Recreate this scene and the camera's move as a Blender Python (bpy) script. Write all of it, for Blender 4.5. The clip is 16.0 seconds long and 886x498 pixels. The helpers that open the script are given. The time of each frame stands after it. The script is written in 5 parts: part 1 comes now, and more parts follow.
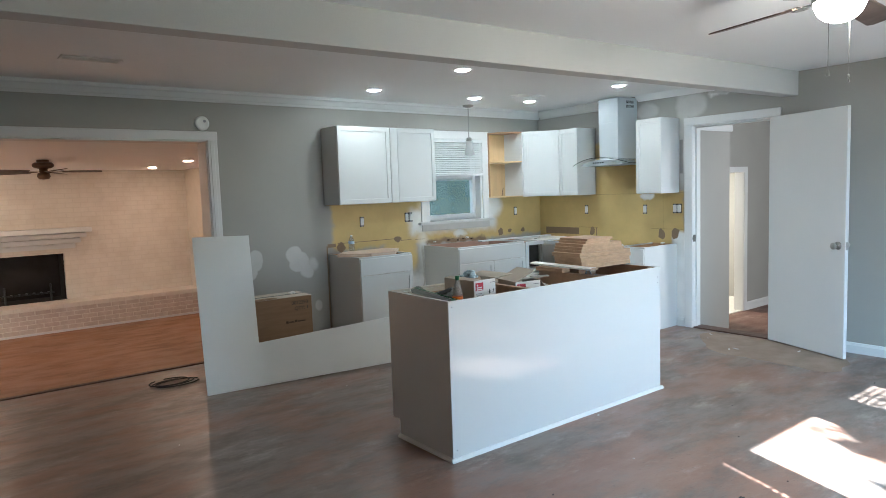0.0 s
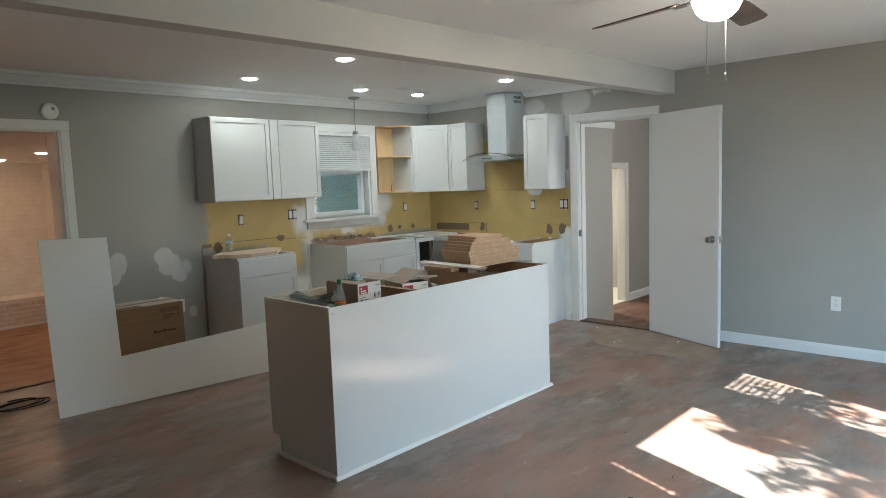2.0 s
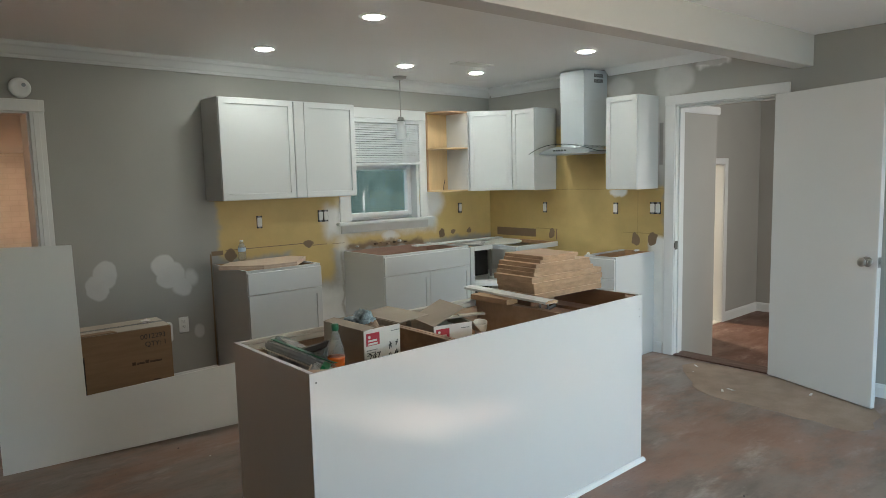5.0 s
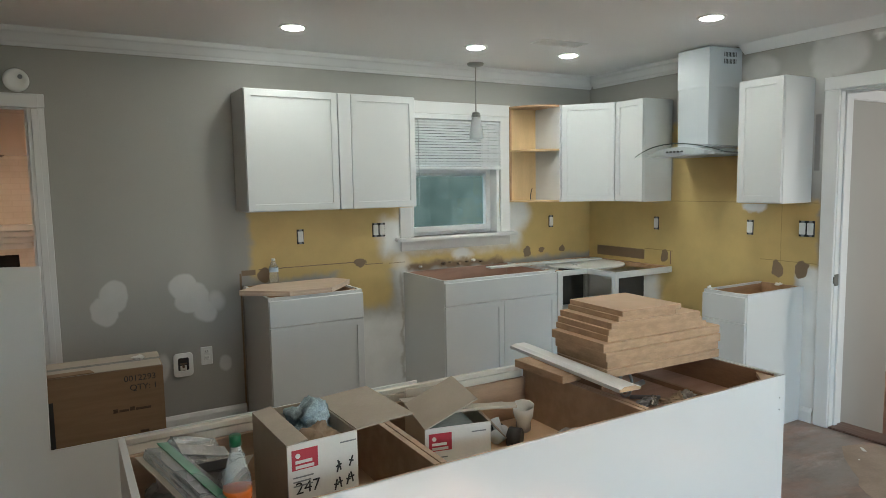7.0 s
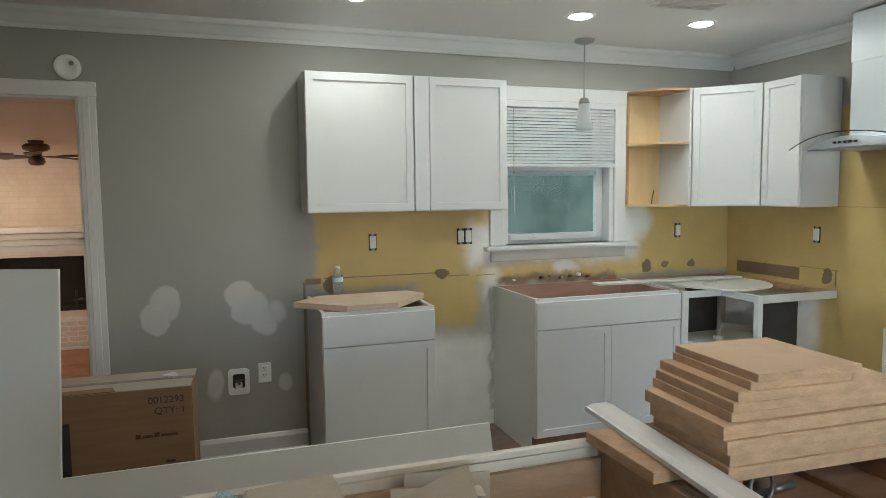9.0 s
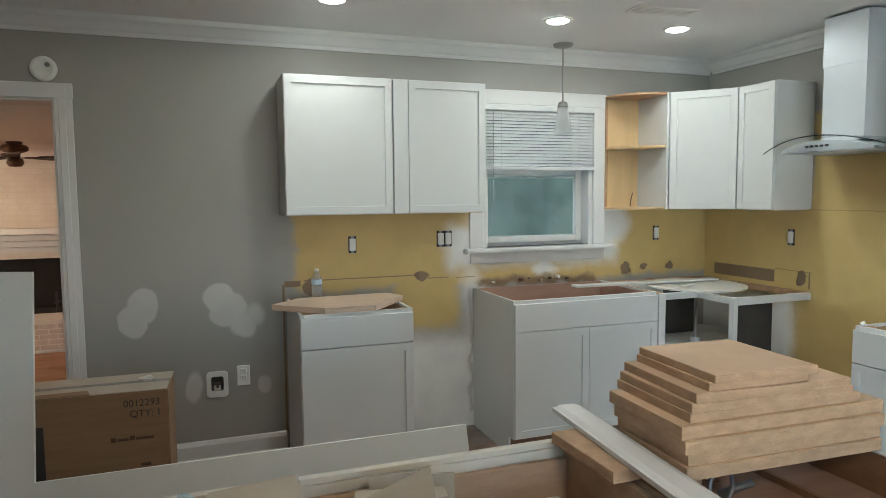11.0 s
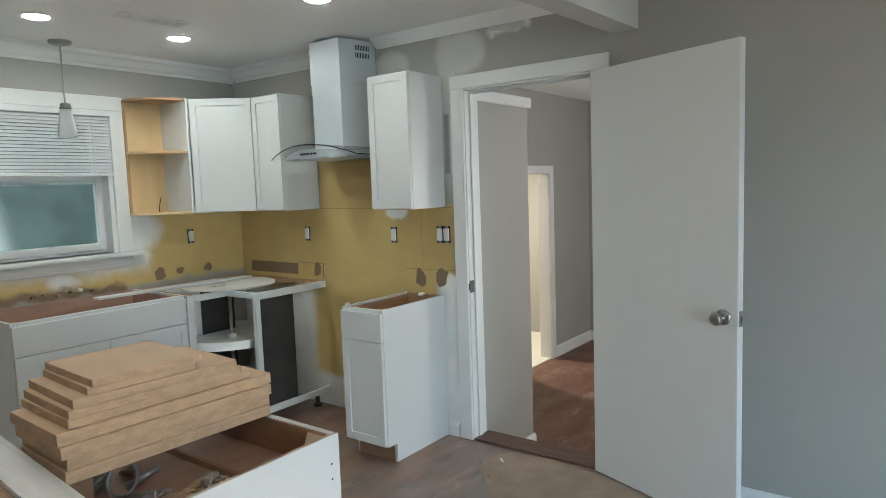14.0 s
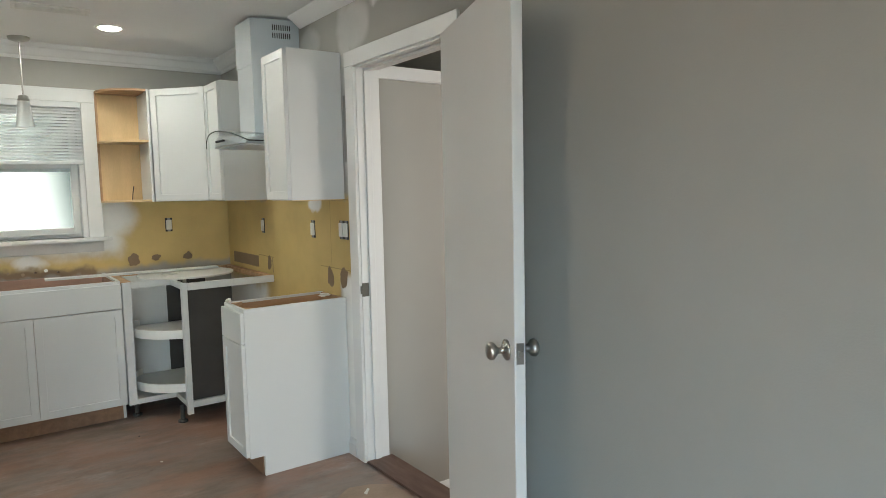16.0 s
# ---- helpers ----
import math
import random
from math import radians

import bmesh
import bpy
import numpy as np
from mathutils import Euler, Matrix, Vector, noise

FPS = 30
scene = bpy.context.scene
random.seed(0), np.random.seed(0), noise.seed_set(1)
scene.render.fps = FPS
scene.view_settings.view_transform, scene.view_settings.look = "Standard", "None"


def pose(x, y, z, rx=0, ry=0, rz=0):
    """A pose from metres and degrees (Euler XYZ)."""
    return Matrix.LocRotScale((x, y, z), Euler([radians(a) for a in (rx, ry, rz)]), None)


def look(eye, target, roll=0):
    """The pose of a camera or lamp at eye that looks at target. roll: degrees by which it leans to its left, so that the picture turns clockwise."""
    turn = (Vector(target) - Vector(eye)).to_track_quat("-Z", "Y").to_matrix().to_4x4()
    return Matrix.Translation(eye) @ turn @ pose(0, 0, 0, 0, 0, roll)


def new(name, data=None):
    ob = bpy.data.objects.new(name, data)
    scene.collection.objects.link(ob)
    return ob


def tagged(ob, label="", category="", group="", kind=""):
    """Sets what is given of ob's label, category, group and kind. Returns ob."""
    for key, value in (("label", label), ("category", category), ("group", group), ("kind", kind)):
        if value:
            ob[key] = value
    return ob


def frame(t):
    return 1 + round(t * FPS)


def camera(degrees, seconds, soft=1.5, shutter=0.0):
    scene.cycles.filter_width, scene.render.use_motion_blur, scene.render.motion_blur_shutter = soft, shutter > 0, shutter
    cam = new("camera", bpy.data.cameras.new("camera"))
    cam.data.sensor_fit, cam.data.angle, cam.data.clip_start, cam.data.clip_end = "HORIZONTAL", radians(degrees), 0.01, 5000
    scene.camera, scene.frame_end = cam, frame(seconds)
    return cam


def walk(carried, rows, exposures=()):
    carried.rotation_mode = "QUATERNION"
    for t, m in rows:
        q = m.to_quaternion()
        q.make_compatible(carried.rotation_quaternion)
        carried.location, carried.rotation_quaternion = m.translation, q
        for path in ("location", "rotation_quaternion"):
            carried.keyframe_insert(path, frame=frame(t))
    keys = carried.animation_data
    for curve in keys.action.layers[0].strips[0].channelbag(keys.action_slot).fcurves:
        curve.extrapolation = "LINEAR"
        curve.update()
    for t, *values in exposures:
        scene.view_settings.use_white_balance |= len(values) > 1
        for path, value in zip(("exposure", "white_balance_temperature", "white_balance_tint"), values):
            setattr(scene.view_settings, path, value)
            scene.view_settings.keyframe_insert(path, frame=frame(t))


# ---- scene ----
cam = camera(68.2, 16.0, 0.8)
PATH = [
    (0, (0.168, 0.231, 1.49), (1.386, 1.808, 1.312), -2.0),
    (0.5, (0.157, 0.243, 1.484), (1.522, 1.695, 1.318), -1.9),
    (1, (0.145, 0.252, 1.483), (1.567, 1.649, 1.313), -1.8),
    (1.5, (0.201, 0.282, 1.486), (1.653, 1.644, 1.292), -1.9),
    (2, (0.357, 0.355, 1.504), (1.81, 1.714, 1.297), -2.0),
    (2.5, (0.468, 0.452, 1.5), (1.888, 1.844, 1.288), -1.6),
    (3, (0.544, 0.606, 1.502), (1.954, 2.006, 1.282), -1.2),
    (3.2, (0.587, 0.662, 1.502), (2.016, 2.045, 1.289), -1.4),
    (5.3, (1.44, 1.221, 1.512), (2.734, 2.732, 1.302), -1.4),
    (5.5, (1.54, 1.283, 1.512), (2.836, 2.793, 1.312), -1.4),
    (6, (1.799, 1.407, 1.519), (2.96, 3.023, 1.319), -1.5),
    (6.5, (2.018, 1.56, 1.532), (3.045, 3.264, 1.335), -0.8),
    (7, (2.221, 1.72, 1.533), (3.222, 3.441, 1.338), -1.0),
    (7.5, (2.448, 1.89, 1.525), (3.323, 3.678, 1.329), -1.1),
    (8, (2.619, 2.06, 1.524), (3.408, 3.889, 1.337), -0.4),
    (8.5, (2.712, 2.183, 1.486), (3.427, 4.044, 1.318), -0.6),
    (8.7, (2.743, 2.22, 1.481), (3.405, 4.099, 1.309), -0.9),
    (10.8, (2.803, 2.2, 1.487), (3.398, 4.103, 1.328), -0.1),
    (11, (2.804, 2.188, 1.487), (3.478, 4.064, 1.324), -0.5),
    (11.5, (2.782, 2.169, 1.486), (3.697, 3.938, 1.311), -1.0),
    (12, (2.794, 2.135, 1.479), (4.011, 3.713, 1.304), -1.3),
    (12.5, (2.813, 2.109, 1.486), (4.228, 3.51, 1.303), -1.5),
    (13, (2.831, 2.058, 1.486), (4.324, 3.376, 1.302), -1.5),
    (13.5, (2.921, 1.963, 1.485), (4.526, 3.138, 1.284), -1.8),
    (14, (3.116, 1.772, 1.513), (4.709, 2.966, 1.319), -2.0),
    (14.5, (3.386, 1.604, 1.471), (4.872, 2.928, 1.271), -1.9),
    (15, (3.728, 1.421, 1.457), (5.186, 2.777, 1.27), -1.7),
    (15.5, (4.193, 1.151, 1.456), (5.488, 2.663, 1.269), -1.8),
    (16, (4.616, 0.959, 1.424), (5.777, 2.577, 1.244), -1.2),
]
walk(cam, [(t, look(eye, target, roll)) for t, eye, target, roll in PATH], [
    (0, 4.0, 5700, 5), (0.7, 3.78, 5800, 5), (1.5, 3.59, 6250, 6), (3, 3.56, 6350, 5), (5.5, 3.54, 6450, 5), (8, 3.64, 6450, 6), (11, 3.68, 6350, 6), (12.5, 3.62, 6250, 5), (14.5, 3.54, 6350, 5), (15.2, 3.57, 6600, 6), (16, 3.62, 6900, 8)])

# ---- world, sun, lamps ----
world = bpy.data.worlds.new("world")
scene.world = world
world.use_nodes = True
wn = world.node_tree
sky = wn.nodes.new("ShaderNodeTexSky")
sky.sky_type, sky.sun_disc = "NISHITA", False
sky.sun_elevation, sky.sun_rotation = radians(31.1), radians(199.0)
wn.links.new(sky.outputs[0], wn.nodes["Background"].inputs[0])
wn.nodes["Background"].inputs[1].default_value = 0.05


def lamp(name, kind, m, energy, colour, **more):
    data = bpy.data.lights.new(name, kind)
    data.energy, data.color = energy, colour
    for key, value in more.items():
        if key == "angle":
            data.angle = value
        if key == "size":
            data.size = value
        if key == "size_y":
            data.shape, data.size_y = "RECTANGLE", value
        if key == "disk":
            data.shape, data.size = "DISK", value
        if key == "radius":
            data.shadow_soft_size = value
        if key == "spread":
            data.spread = value
    ob = new(name, data)
    ob.matrix_world = m
    return ob


SUN_WAY = Vector((0.325, 0.946, -0.603))
lamp("sun", "SUN", look((0, 0, 0), SUN_WAY), 5.0, (1.0, 0.985, 0.96), angle=radians(0.35))
# daylight in the patio opening
lamp("patio_daylight", "AREA", look((3.45, -0.97, 1.1), (4.6, 0.9, -1.45)), 9.2, (0.37, 0.69, 1.0), size=1.75, size_y=1.75, spread=radians(132))
KITCHEN_LAMPS = [(5.354, 5.317), (4.613, 5.366), (3.397, 5.358), (3.494, 4.21), (5.36, 4.153)]
# the pair at x 0.3 is added out of view, mirroring the right pair
LIVING_LAMPS = [(2.85, 10.9), (2.86, 9.13), (0.3, 9.2), (0.3, 10.9)]
# unseen fill lamps, added to brighten hall and bathroom; neither has a fixture
lamp("hall_fill", "AREA", look((8.4, 1.66, 1.2), (8.4, 4.0, 1.3)), 4.1, (1.0, 0.97, 0.95), size=1.4, size_y=1.6)
lamp("bath_fill", "AREA", look((9.2, 6.2, 1.9), (9.2, 6.2, 0)), 6.0, (1.0, 0.90, 0.77), disk=0.25)


# ---- materials ----
def nodes_of(name):
    m = bpy.data.materials.new(name)
    m.use_nodes = True
    nt = m.node_tree
    return m, nt, nt.nodes["Principled BSDF"]


def node(nt, kind, **props):
    n = nt.nodes.new(kind)
    for key, value in props.items():
        if key == "operation":
            n.operation = value
        if key == "blend":
            n.data_type, n.blend_type = "RGBA", value
        if key == "interp":
            n.interpolation_type = value
    return n


def put_in(nt, socket, value):
    if isinstance(value, bpy.types.NodeSocket):
        nt.links.new(value, socket)
    else:
        socket.default_value = value


def calc(nt, op, a, b=0.0):
    n = node(nt, "ShaderNodeMath", operation=op)
    put_in(nt, n.inputs[0], a)
    put_in(nt, n.inputs[1], b)
    return n.outputs[0]


def blend(nt, fac, a, b, kind="MIX"):
    n = node(nt, "ShaderNodeMix", blend=kind)
    put_in(nt, n.inputs[0], fac)
    for socket, value in ((n.inputs[6], a), (n.inputs[7], b)):
        put_in(nt, socket, value if isinstance(value, bpy.types.NodeSocket) else (*value, 1.0))
    return n.outputs[2]


def place(nt, stretch=None):
    g = nt.nodes.new("ShaderNodeNewGeometry").outputs["Position"]
    if stretch:
        v = nt.nodes.new("ShaderNodeMapping")
        nt.links.new(g, v.inputs[0])
        v.inputs[3].default_value = stretch
        g = v.outputs[0]
    return g


def noise_of(nt, scale, detail=4.0, rough=0.55, stretch=None, lo=0.3, hi=0.7, where=None):
    n = nt.nodes.new("ShaderNodeTexNoise")
    nt.links.new(where or place(nt, stretch), n.inputs["Vector"])
    n.inputs["Scale"].default_value, n.inputs["Detail"].default_value, n.inputs["Roughness"].default_value = scale, detail, rough
    return ramp(nt, n.outputs[0], lo, hi)


def ramp(nt, value, lo, hi):
    r = node(nt, "ShaderNodeMapRange", interp="SMOOTHSTEP")
    put_in(nt, r.inputs[0], value)
    r.inputs[1].default_value, r.inputs[2].default_value = lo, hi
    return r.outputs[0]


def bump(nt, bsdf, height, strength, distance=0.002):
    b = nt.nodes.new("ShaderNodeBump")
    nt.links.new(height, b.inputs["Height"])
    b.inputs["Strength"].default_value, b.inputs["Distance"].default_value = strength, distance
    nt.links.new(b.outputs[0], bsdf.inputs["Normal"])


def plain(name, colour, rough=0.5, metal=0.0, vary=0.06, scale=6.0, grain=120.0, relief=0.08, dark=0.8, stretch=None, spec=0.5, gloss_vary=0.12):
    """A painted or moulded surface: its colour with a slow and a fine variation, and fine relief."""
    m, nt, b = nodes_of(name)
    slow, fine = noise_of(nt, scale, stretch=stretch), noise_of(nt, grain, 2.0, stretch=stretch)
    deep = tuple(c * dark for c in colour)
    c = blend(nt, calc(nt, "MULTIPLY", slow, vary * 4), colour, deep)
    c = blend(nt, calc(nt, "MULTIPLY", fine, vary * 2), c, deep)
    nt.links.new(c, b.inputs["Base Color"])
    put_in(nt, b.inputs["Roughness"], calc(nt, "ADD", calc(nt, "MULTIPLY", slow, gloss_vary), rough - gloss_vary / 2))
    b.inputs["Metallic"].default_value = metal
    b.inputs["Specular IOR Level"].default_value = spec
    if relief:
        bump(nt, b, fine, relief)
    return m


def glowing(name, colour, strength):
    m, nt, b = nodes_of(name)
    b.inputs["Base Color"].default_value = (0.9, 0.9, 0.9, 1)
    b.inputs["Emission Color"].default_value, b.inputs["Emission Strength"].default_value = (*colour, 1), strength
    return m


def glassy(name, colour, rough=0.02, ior=1.45):
    m, nt, b = nodes_of(name)
    b.inputs["Base Color"].default_value = (*colour, 1)
    b.inputs["Roughness"].default_value, b.inputs["IOR"].default_value, b.inputs["Transmission Weight"].default_value = rough, ior, 1.0
    return m


class Plane:
    """Masks on a wall in metres: u along the wall, z up, their edges frayed by noise."""

    def __init__(self, nt, axis, fray=0.05, scale=9.0):
        self.nt = nt
        n = nt.nodes.new("ShaderNodeTexNoise")
        nt.links.new(place(nt), n.inputs["Vector"])
        n.inputs["Scale"].default_value, n.inputs["Detail"].default_value = scale, 3.0
        off = nt.nodes.new("ShaderNodeVectorMath")
        off.operation = "MULTIPLY_ADD"
        nt.links.new(n.outputs["Color"], off.inputs[0])
        off.inputs[1].default_value = (fray * 2, fray * 2, fray * 2)
        add = nt.nodes.new("ShaderNodeVectorMath")
        add.operation = "SUBTRACT"
        nt.links.new(place(nt), add.inputs[0])
        add.inputs[1].default_value = (fray, fray, fray)
        nt.links.new(add.outputs[0], off.inputs[2])
        s = nt.nodes.new("ShaderNodeSeparateXYZ")
        nt.links.new(off.outputs[0], s.inputs[0])
        self.u, self.z = s.outputs[axis], s.outputs[2]

    def box(self, u0, u1, z0, z1, soft=0.02):
        nt = self.nt
        a = calc(nt, "MULTIPLY", ramp(nt, self.u, u0 - soft, u0 + soft), calc(nt, "SUBTRACT", 1.0, ramp(nt, self.u, u1 - soft, u1 + soft)))
        b = calc(nt, "MULTIPLY", ramp(nt, self.z, z0 - soft, z0 + soft), calc(nt, "SUBTRACT", 1.0, ramp(nt, self.z, z1 - soft, z1 + soft)))
        return calc(nt, "MULTIPLY", a, b)

    def spot(self, u, z, ru, rz, soft=0.15):
        nt = self.nt
        a = calc(nt, "POWER", calc(nt, "ABSOLUTE", calc(nt, "DIVIDE", calc(nt, "SUBTRACT", self.u, u), ru)), 2.0)
        b = calc(nt, "POWER", calc(nt, "ABSOLUTE", calc(nt, "DIVIDE", calc(nt, "SUBTRACT", self.z, z), rz)), 2.0)
        return calc(nt, "SUBTRACT", 1.0, ramp(nt, calc(nt, "ADD", a, b), 1 - soft, 1 + soft))


GREY, YELLOW, MUD, WHITE = (0.358, 0.347, 0.316), (0.60, 0.44, 0.175), (0.56, 0.555, 0.53), (0.80, 0.80, 0.78)
BROWN_PAPER = (0.24, 0.165, 0.10)


def wall_paint(name, axis, layers):
    """Rolled wall paint with painted or bare areas on it: layers of (colour, masks)."""
    m, nt, b = nodes_of(name)
    p, sharp, calm = Plane(nt, axis), Plane(nt, axis, 0.004, 30.0), Plane(nt, axis, 0.035, 5.0)
    fine = noise_of(nt, 160.0, 2.0)
    c = blend(nt, calc(nt, "MULTIPLY", noise_of(nt, 1.6), 0.5), GREY, tuple(v * 0.9 for v in GREY))
    for colour, masks in layers:
        whole = None
        for kind, *numbers in masks:
            k = p.box(*numbers) if kind == "box" else sharp.box(*numbers) if kind == "line" else calm.spot(*numbers) if kind == "patch" else p.spot(*numbers)
            whole = k if whole is None else calc(nt, "MAXIMUM", whole, k)
        dirty = blend(nt, calc(nt, "MULTIPLY", noise_of(nt, 5.0), 0.6), colour, tuple(v * 0.84 for v in colour))
        c = blend(nt, whole, c, dirty)
    nt.links.new(c, b.inputs["Base Color"])
    b.inputs["Roughness"].default_value = 0.6
    bump(nt, b, fine, 0.10)
    return m


paint_north = wall_paint("wall_paint_north", 0, [
    (YELLOW, [("box", 3.27, 6.3, 0.93, 1.42, 0.03), ("box", 3.86, 4.28, 0.66, 1.2, 0.05)]),
    (WHITE, [("box", 3.78, 4.46, -0.1, 0.60, 0.09), ("box", 4.34, 4.42, 0.5, 1.35, 0.09), ("box", 4.2, 5.46, 1.03, 1.3, 0.06), ("spot", 5.42, 1.28, 0.13, 0.16, 0.9), ("spot", 4.9, 1.0, 0.09, 0.05, 0.9)]),
    (MUD, [("patch", 2.46, 0.90, 0.075, 0.095, 0.2), ("patch", 2.40, 0.81, 0.072, 0.085, 0.2), ("patch", 2.84, 0.93, 0.085, 0.085, 0.2), ("patch", 2.90, 0.85, 0.11, 0.10, 0.2), ("patch", 2.97, 0.76, 0.075, 0.075, 0.3), ("patch", 3.05, 0.82, 0.05, 0.06, 0.9), ("patch", 2.70, 0.43, 0.045, 0.09, 0.5), ("patch", 3.08, 0.41, 0.045, 0.055, 0.4)]),
    (BROWN_PAPER, [("spot", 4.037, 0.976, 0.05, 0.03), ("spot", 5.527, 0.973, 0.032, 0.04), ("spot", 5.682, 0.986, 0.028, 0.028), ("spot", 5.909, 0.976, 0.03, 0.03), ("spot", 3.36, 0.95, 0.05, 0.04), ("box", 4.42, 5.3, 0.90, 0.952, 0.02), ("line", 3.32, 4.0, 0.994, 1.0, 0.002), ("line", 4.08, 4.22, 0.972, 0.977, 0.002), ("line", 4.27, 4.40, 0.968, 0.972, 0.002), ("line", 3.196, 3.208, 0.1, 0.98, 0.003), ("line", 3.208, 3.30, 0.965, 1.0, 0.004)]),
    # soft brown shadow beside the sink cabinet, put into the wall colour
    ((0.36, 0.32, 0.26), [("box", 4.362, 4.376, 0.1, 0.9, 0.02)]),
])
paint_east = wall_paint("wall_paint_east", 1, [
    (YELLOW, [("box", 4.02, 6.2, 0.92, 1.39, 0.02), ("box", 4.14, 6.2, 0.06, 1.0, 0.02), ("box", 4.36, 5.14, 1.2, 1.95, 0.02)]),
    (WHITE, [("box", 3.48, 3.74, 2.325, 2.5, 0.02), ("box", 3.9, 4.13, -0.1, 0.98, 0.03), ("spot", 4.45, 1.36, 0.08, 0.05, 0.5), ("box", 5.25, 6.1, 0.0, 0.80, 0.06), ("box", 5.0, 5.4, -0.1, 0.22, 0.03)]),
    (MUD, [("patch", 3.93, 2.25, 0.16, 0.12, 0.4), ("patch", 4.44, 2.25, 0.13, 0.08, 0.5), ("patch", 4.03, 2.0, 0.06, 0.5, 0.7), ("patch", 3.62, 2.34, 0.12, 0.025, 0.3)]),
    ((0.30, 0.29, 0.28), [("line", 4.025, 4.06, 1.58, 1.92, 0.006)]),
    ((0.36, 0.26, 0.09), [("line", 4.02, 5.14, 1.380, 1.384, 0.002), ("line", 4.255, 4.258, 0.9, 1.38, 0.002), ("line", 4.02, 4.40, 1.005, 1.009, 0.002), ("line", 5.12, 5.40, 1.0, 1.005, 0.002)]),
    (BROWN_PAPER, [("line", 5.40, 5.93, 0.915, 0.995, 0.004), ("line", 5.135, 5.145, 0.90, 1.0, 0.003), ("spot", 5.2, 0.96, 0.035, 0.045), ("spot", 4.283, 0.948, 0.04, 0.055), ("spot", 4.109, 0.961, 0.04, 0.055)]),
])
paint_grey = wall_paint("wall_paint_grey", 0, [])
ceiling_paint = plain("ceiling_paint", (0.86, 0.865, 0.86), 0.75, vary=0.05, scale=0.9, grain=140, relief=0.12, dark=0.88)
# beam colour: one even tone, darker than the ceiling's
beam_paint = plain("beam_grey", (0.61, 0.595, 0.57), 0.8, vary=0.08, scale=1.3, grain=140, relief=0.12, dark=0.86)
trim_paint = plain("trim_paint", (0.69, 0.69, 0.68), 0.38, vary=0.04, scale=3, relief=0.03, dark=0.9)
cabinet_paint = plain("cabinet_paint", (0.60, 0.61, 0.605), 0.36, vary=0.005, scale=2.0, relief=0.03, dark=0.93, gloss_vary=0.0)
skin_paint = plain("island_skin_paint", (0.62, 0.625, 0.62), 0.12, vary=0.004, scale=1.2, grain=40, relief=0.0, dark=0.94, gloss_vary=0.0, spec=1.0)
sheet_paint = plain("primed_sheet", (0.78, 0.79, 0.77), 0.34, vary=0.02, scale=1.5, grain=60, relief=0.02, dark=0.92)
skin_bsdf = skin_paint.node_tree.nodes["Principled BSDF"]
skin_bsdf.inputs["Coat Weight"].default_value, skin_bsdf.inputs["Coat Roughness"].default_value, skin_bsdf.inputs["Coat IOR"].default_value = 1.0, 0.17, 1.6
cream_paint = plain("cream_rail", (0.62, 0.58, 0.51), 0.5, vary=0.06, scale=5, dark=0.85)
door_paint = plain("door_paint", (0.63, 0.63, 0.62), 0.5, vary=0.04, scale=1.2, relief=0.05, dark=0.92)
raw_wood = plain("birch_ply", (0.50, 0.30, 0.165), 0.55, vary=0.14, scale=4, grain=60, relief=0.05, dark=0.6, stretch=(1, 6, 6))
drawer_wood = plain("drawer_ply", (0.46, 0.315, 0.21), 0.6, vary=0.12, scale=4, grain=60, relief=0.05, dark=0.65, stretch=(1, 6, 6))
sink_wood = plain("stained_cabinet_floor", (0.40, 0.25, 0.19), 0.6, vary=0.12, scale=4, grain=60, relief=0.05, dark=0.7, stretch=(1, 6, 6))
pale_ply = plain("pale_plywood", (0.60, 0.46, 0.35), 0.65, vary=0.08, scale=6, grain=120, relief=0.06, dark=0.75, stretch=(1, 5, 5))
raw_dark = plain("brown_ply", (0.30, 0.17, 0.10), 0.6, vary=0.14, scale=4, grain=60, relief=0.05, dark=0.55, stretch=(6, 1, 6))
dark_wood = plain("dark_stained_wood", (0.13, 0.07, 0.05), 0.5, vary=0.12, scale=5, grain=60, dark=0.5, stretch=(6, 1, 6))
shelf_wood = plain("maple_shelf", (0.70, 0.50, 0.27), 0.5, vary=0.1, scale=3, grain=50, relief=0.03, dark=0.7, stretch=(5, 5, 1))
board_face = plain("particle_board_face", (0.64, 0.44, 0.28), 0.6, vary=0.07, scale=8, grain=220, relief=0.08, dark=0.76)
board_edge = plain("particle_board_edge", (0.52, 0.345, 0.215), 0.85, vary=0.10, scale=26, grain=170, relief=0.35, dark=0.5, stretch=(0.8, 0.8, 2.2))
cardboard = plain("cardboard", (0.27, 0.165, 0.09), 0.8, vary=0.09, scale=5, grain=160, relief=0.06, dark=0.7, stretch=(1, 1, 8))
pale_card = plain("pale_cardboard", (0.45, 0.39, 0.315), 0.8, vary=0.09, scale=7, grain=160, relief=0.06, dark=0.75)
box_white = plain("printed_white_card", (0.66, 0.64, 0.60), 0.6, vary=0.05, scale=6, dark=0.85)
label_red = plain("printed_red_label", (0.42, 0.03, 0.05), 0.5, vary=0.05)
grey_ink = plain("grey_print", (0.20, 0.20, 0.20), 0.7, vary=0.03, relief=0)
ink = plain("black_ink", (0.03, 0.03, 0.03), 0.7, vary=0.03, relief=0)
steel = plain("brushed_steel", (0.55, 0.59, 0.62), 0.42, 0.25, gloss_vary=0.04, vary=0.05, scale=3, grain=200, relief=0.03, dark=0.85, stretch=(1, 1, 0.03))
nickel = plain("satin_nickel", (0.38, 0.37, 0.35), 0.30, 1.0, vary=0.05, dark=0.7)
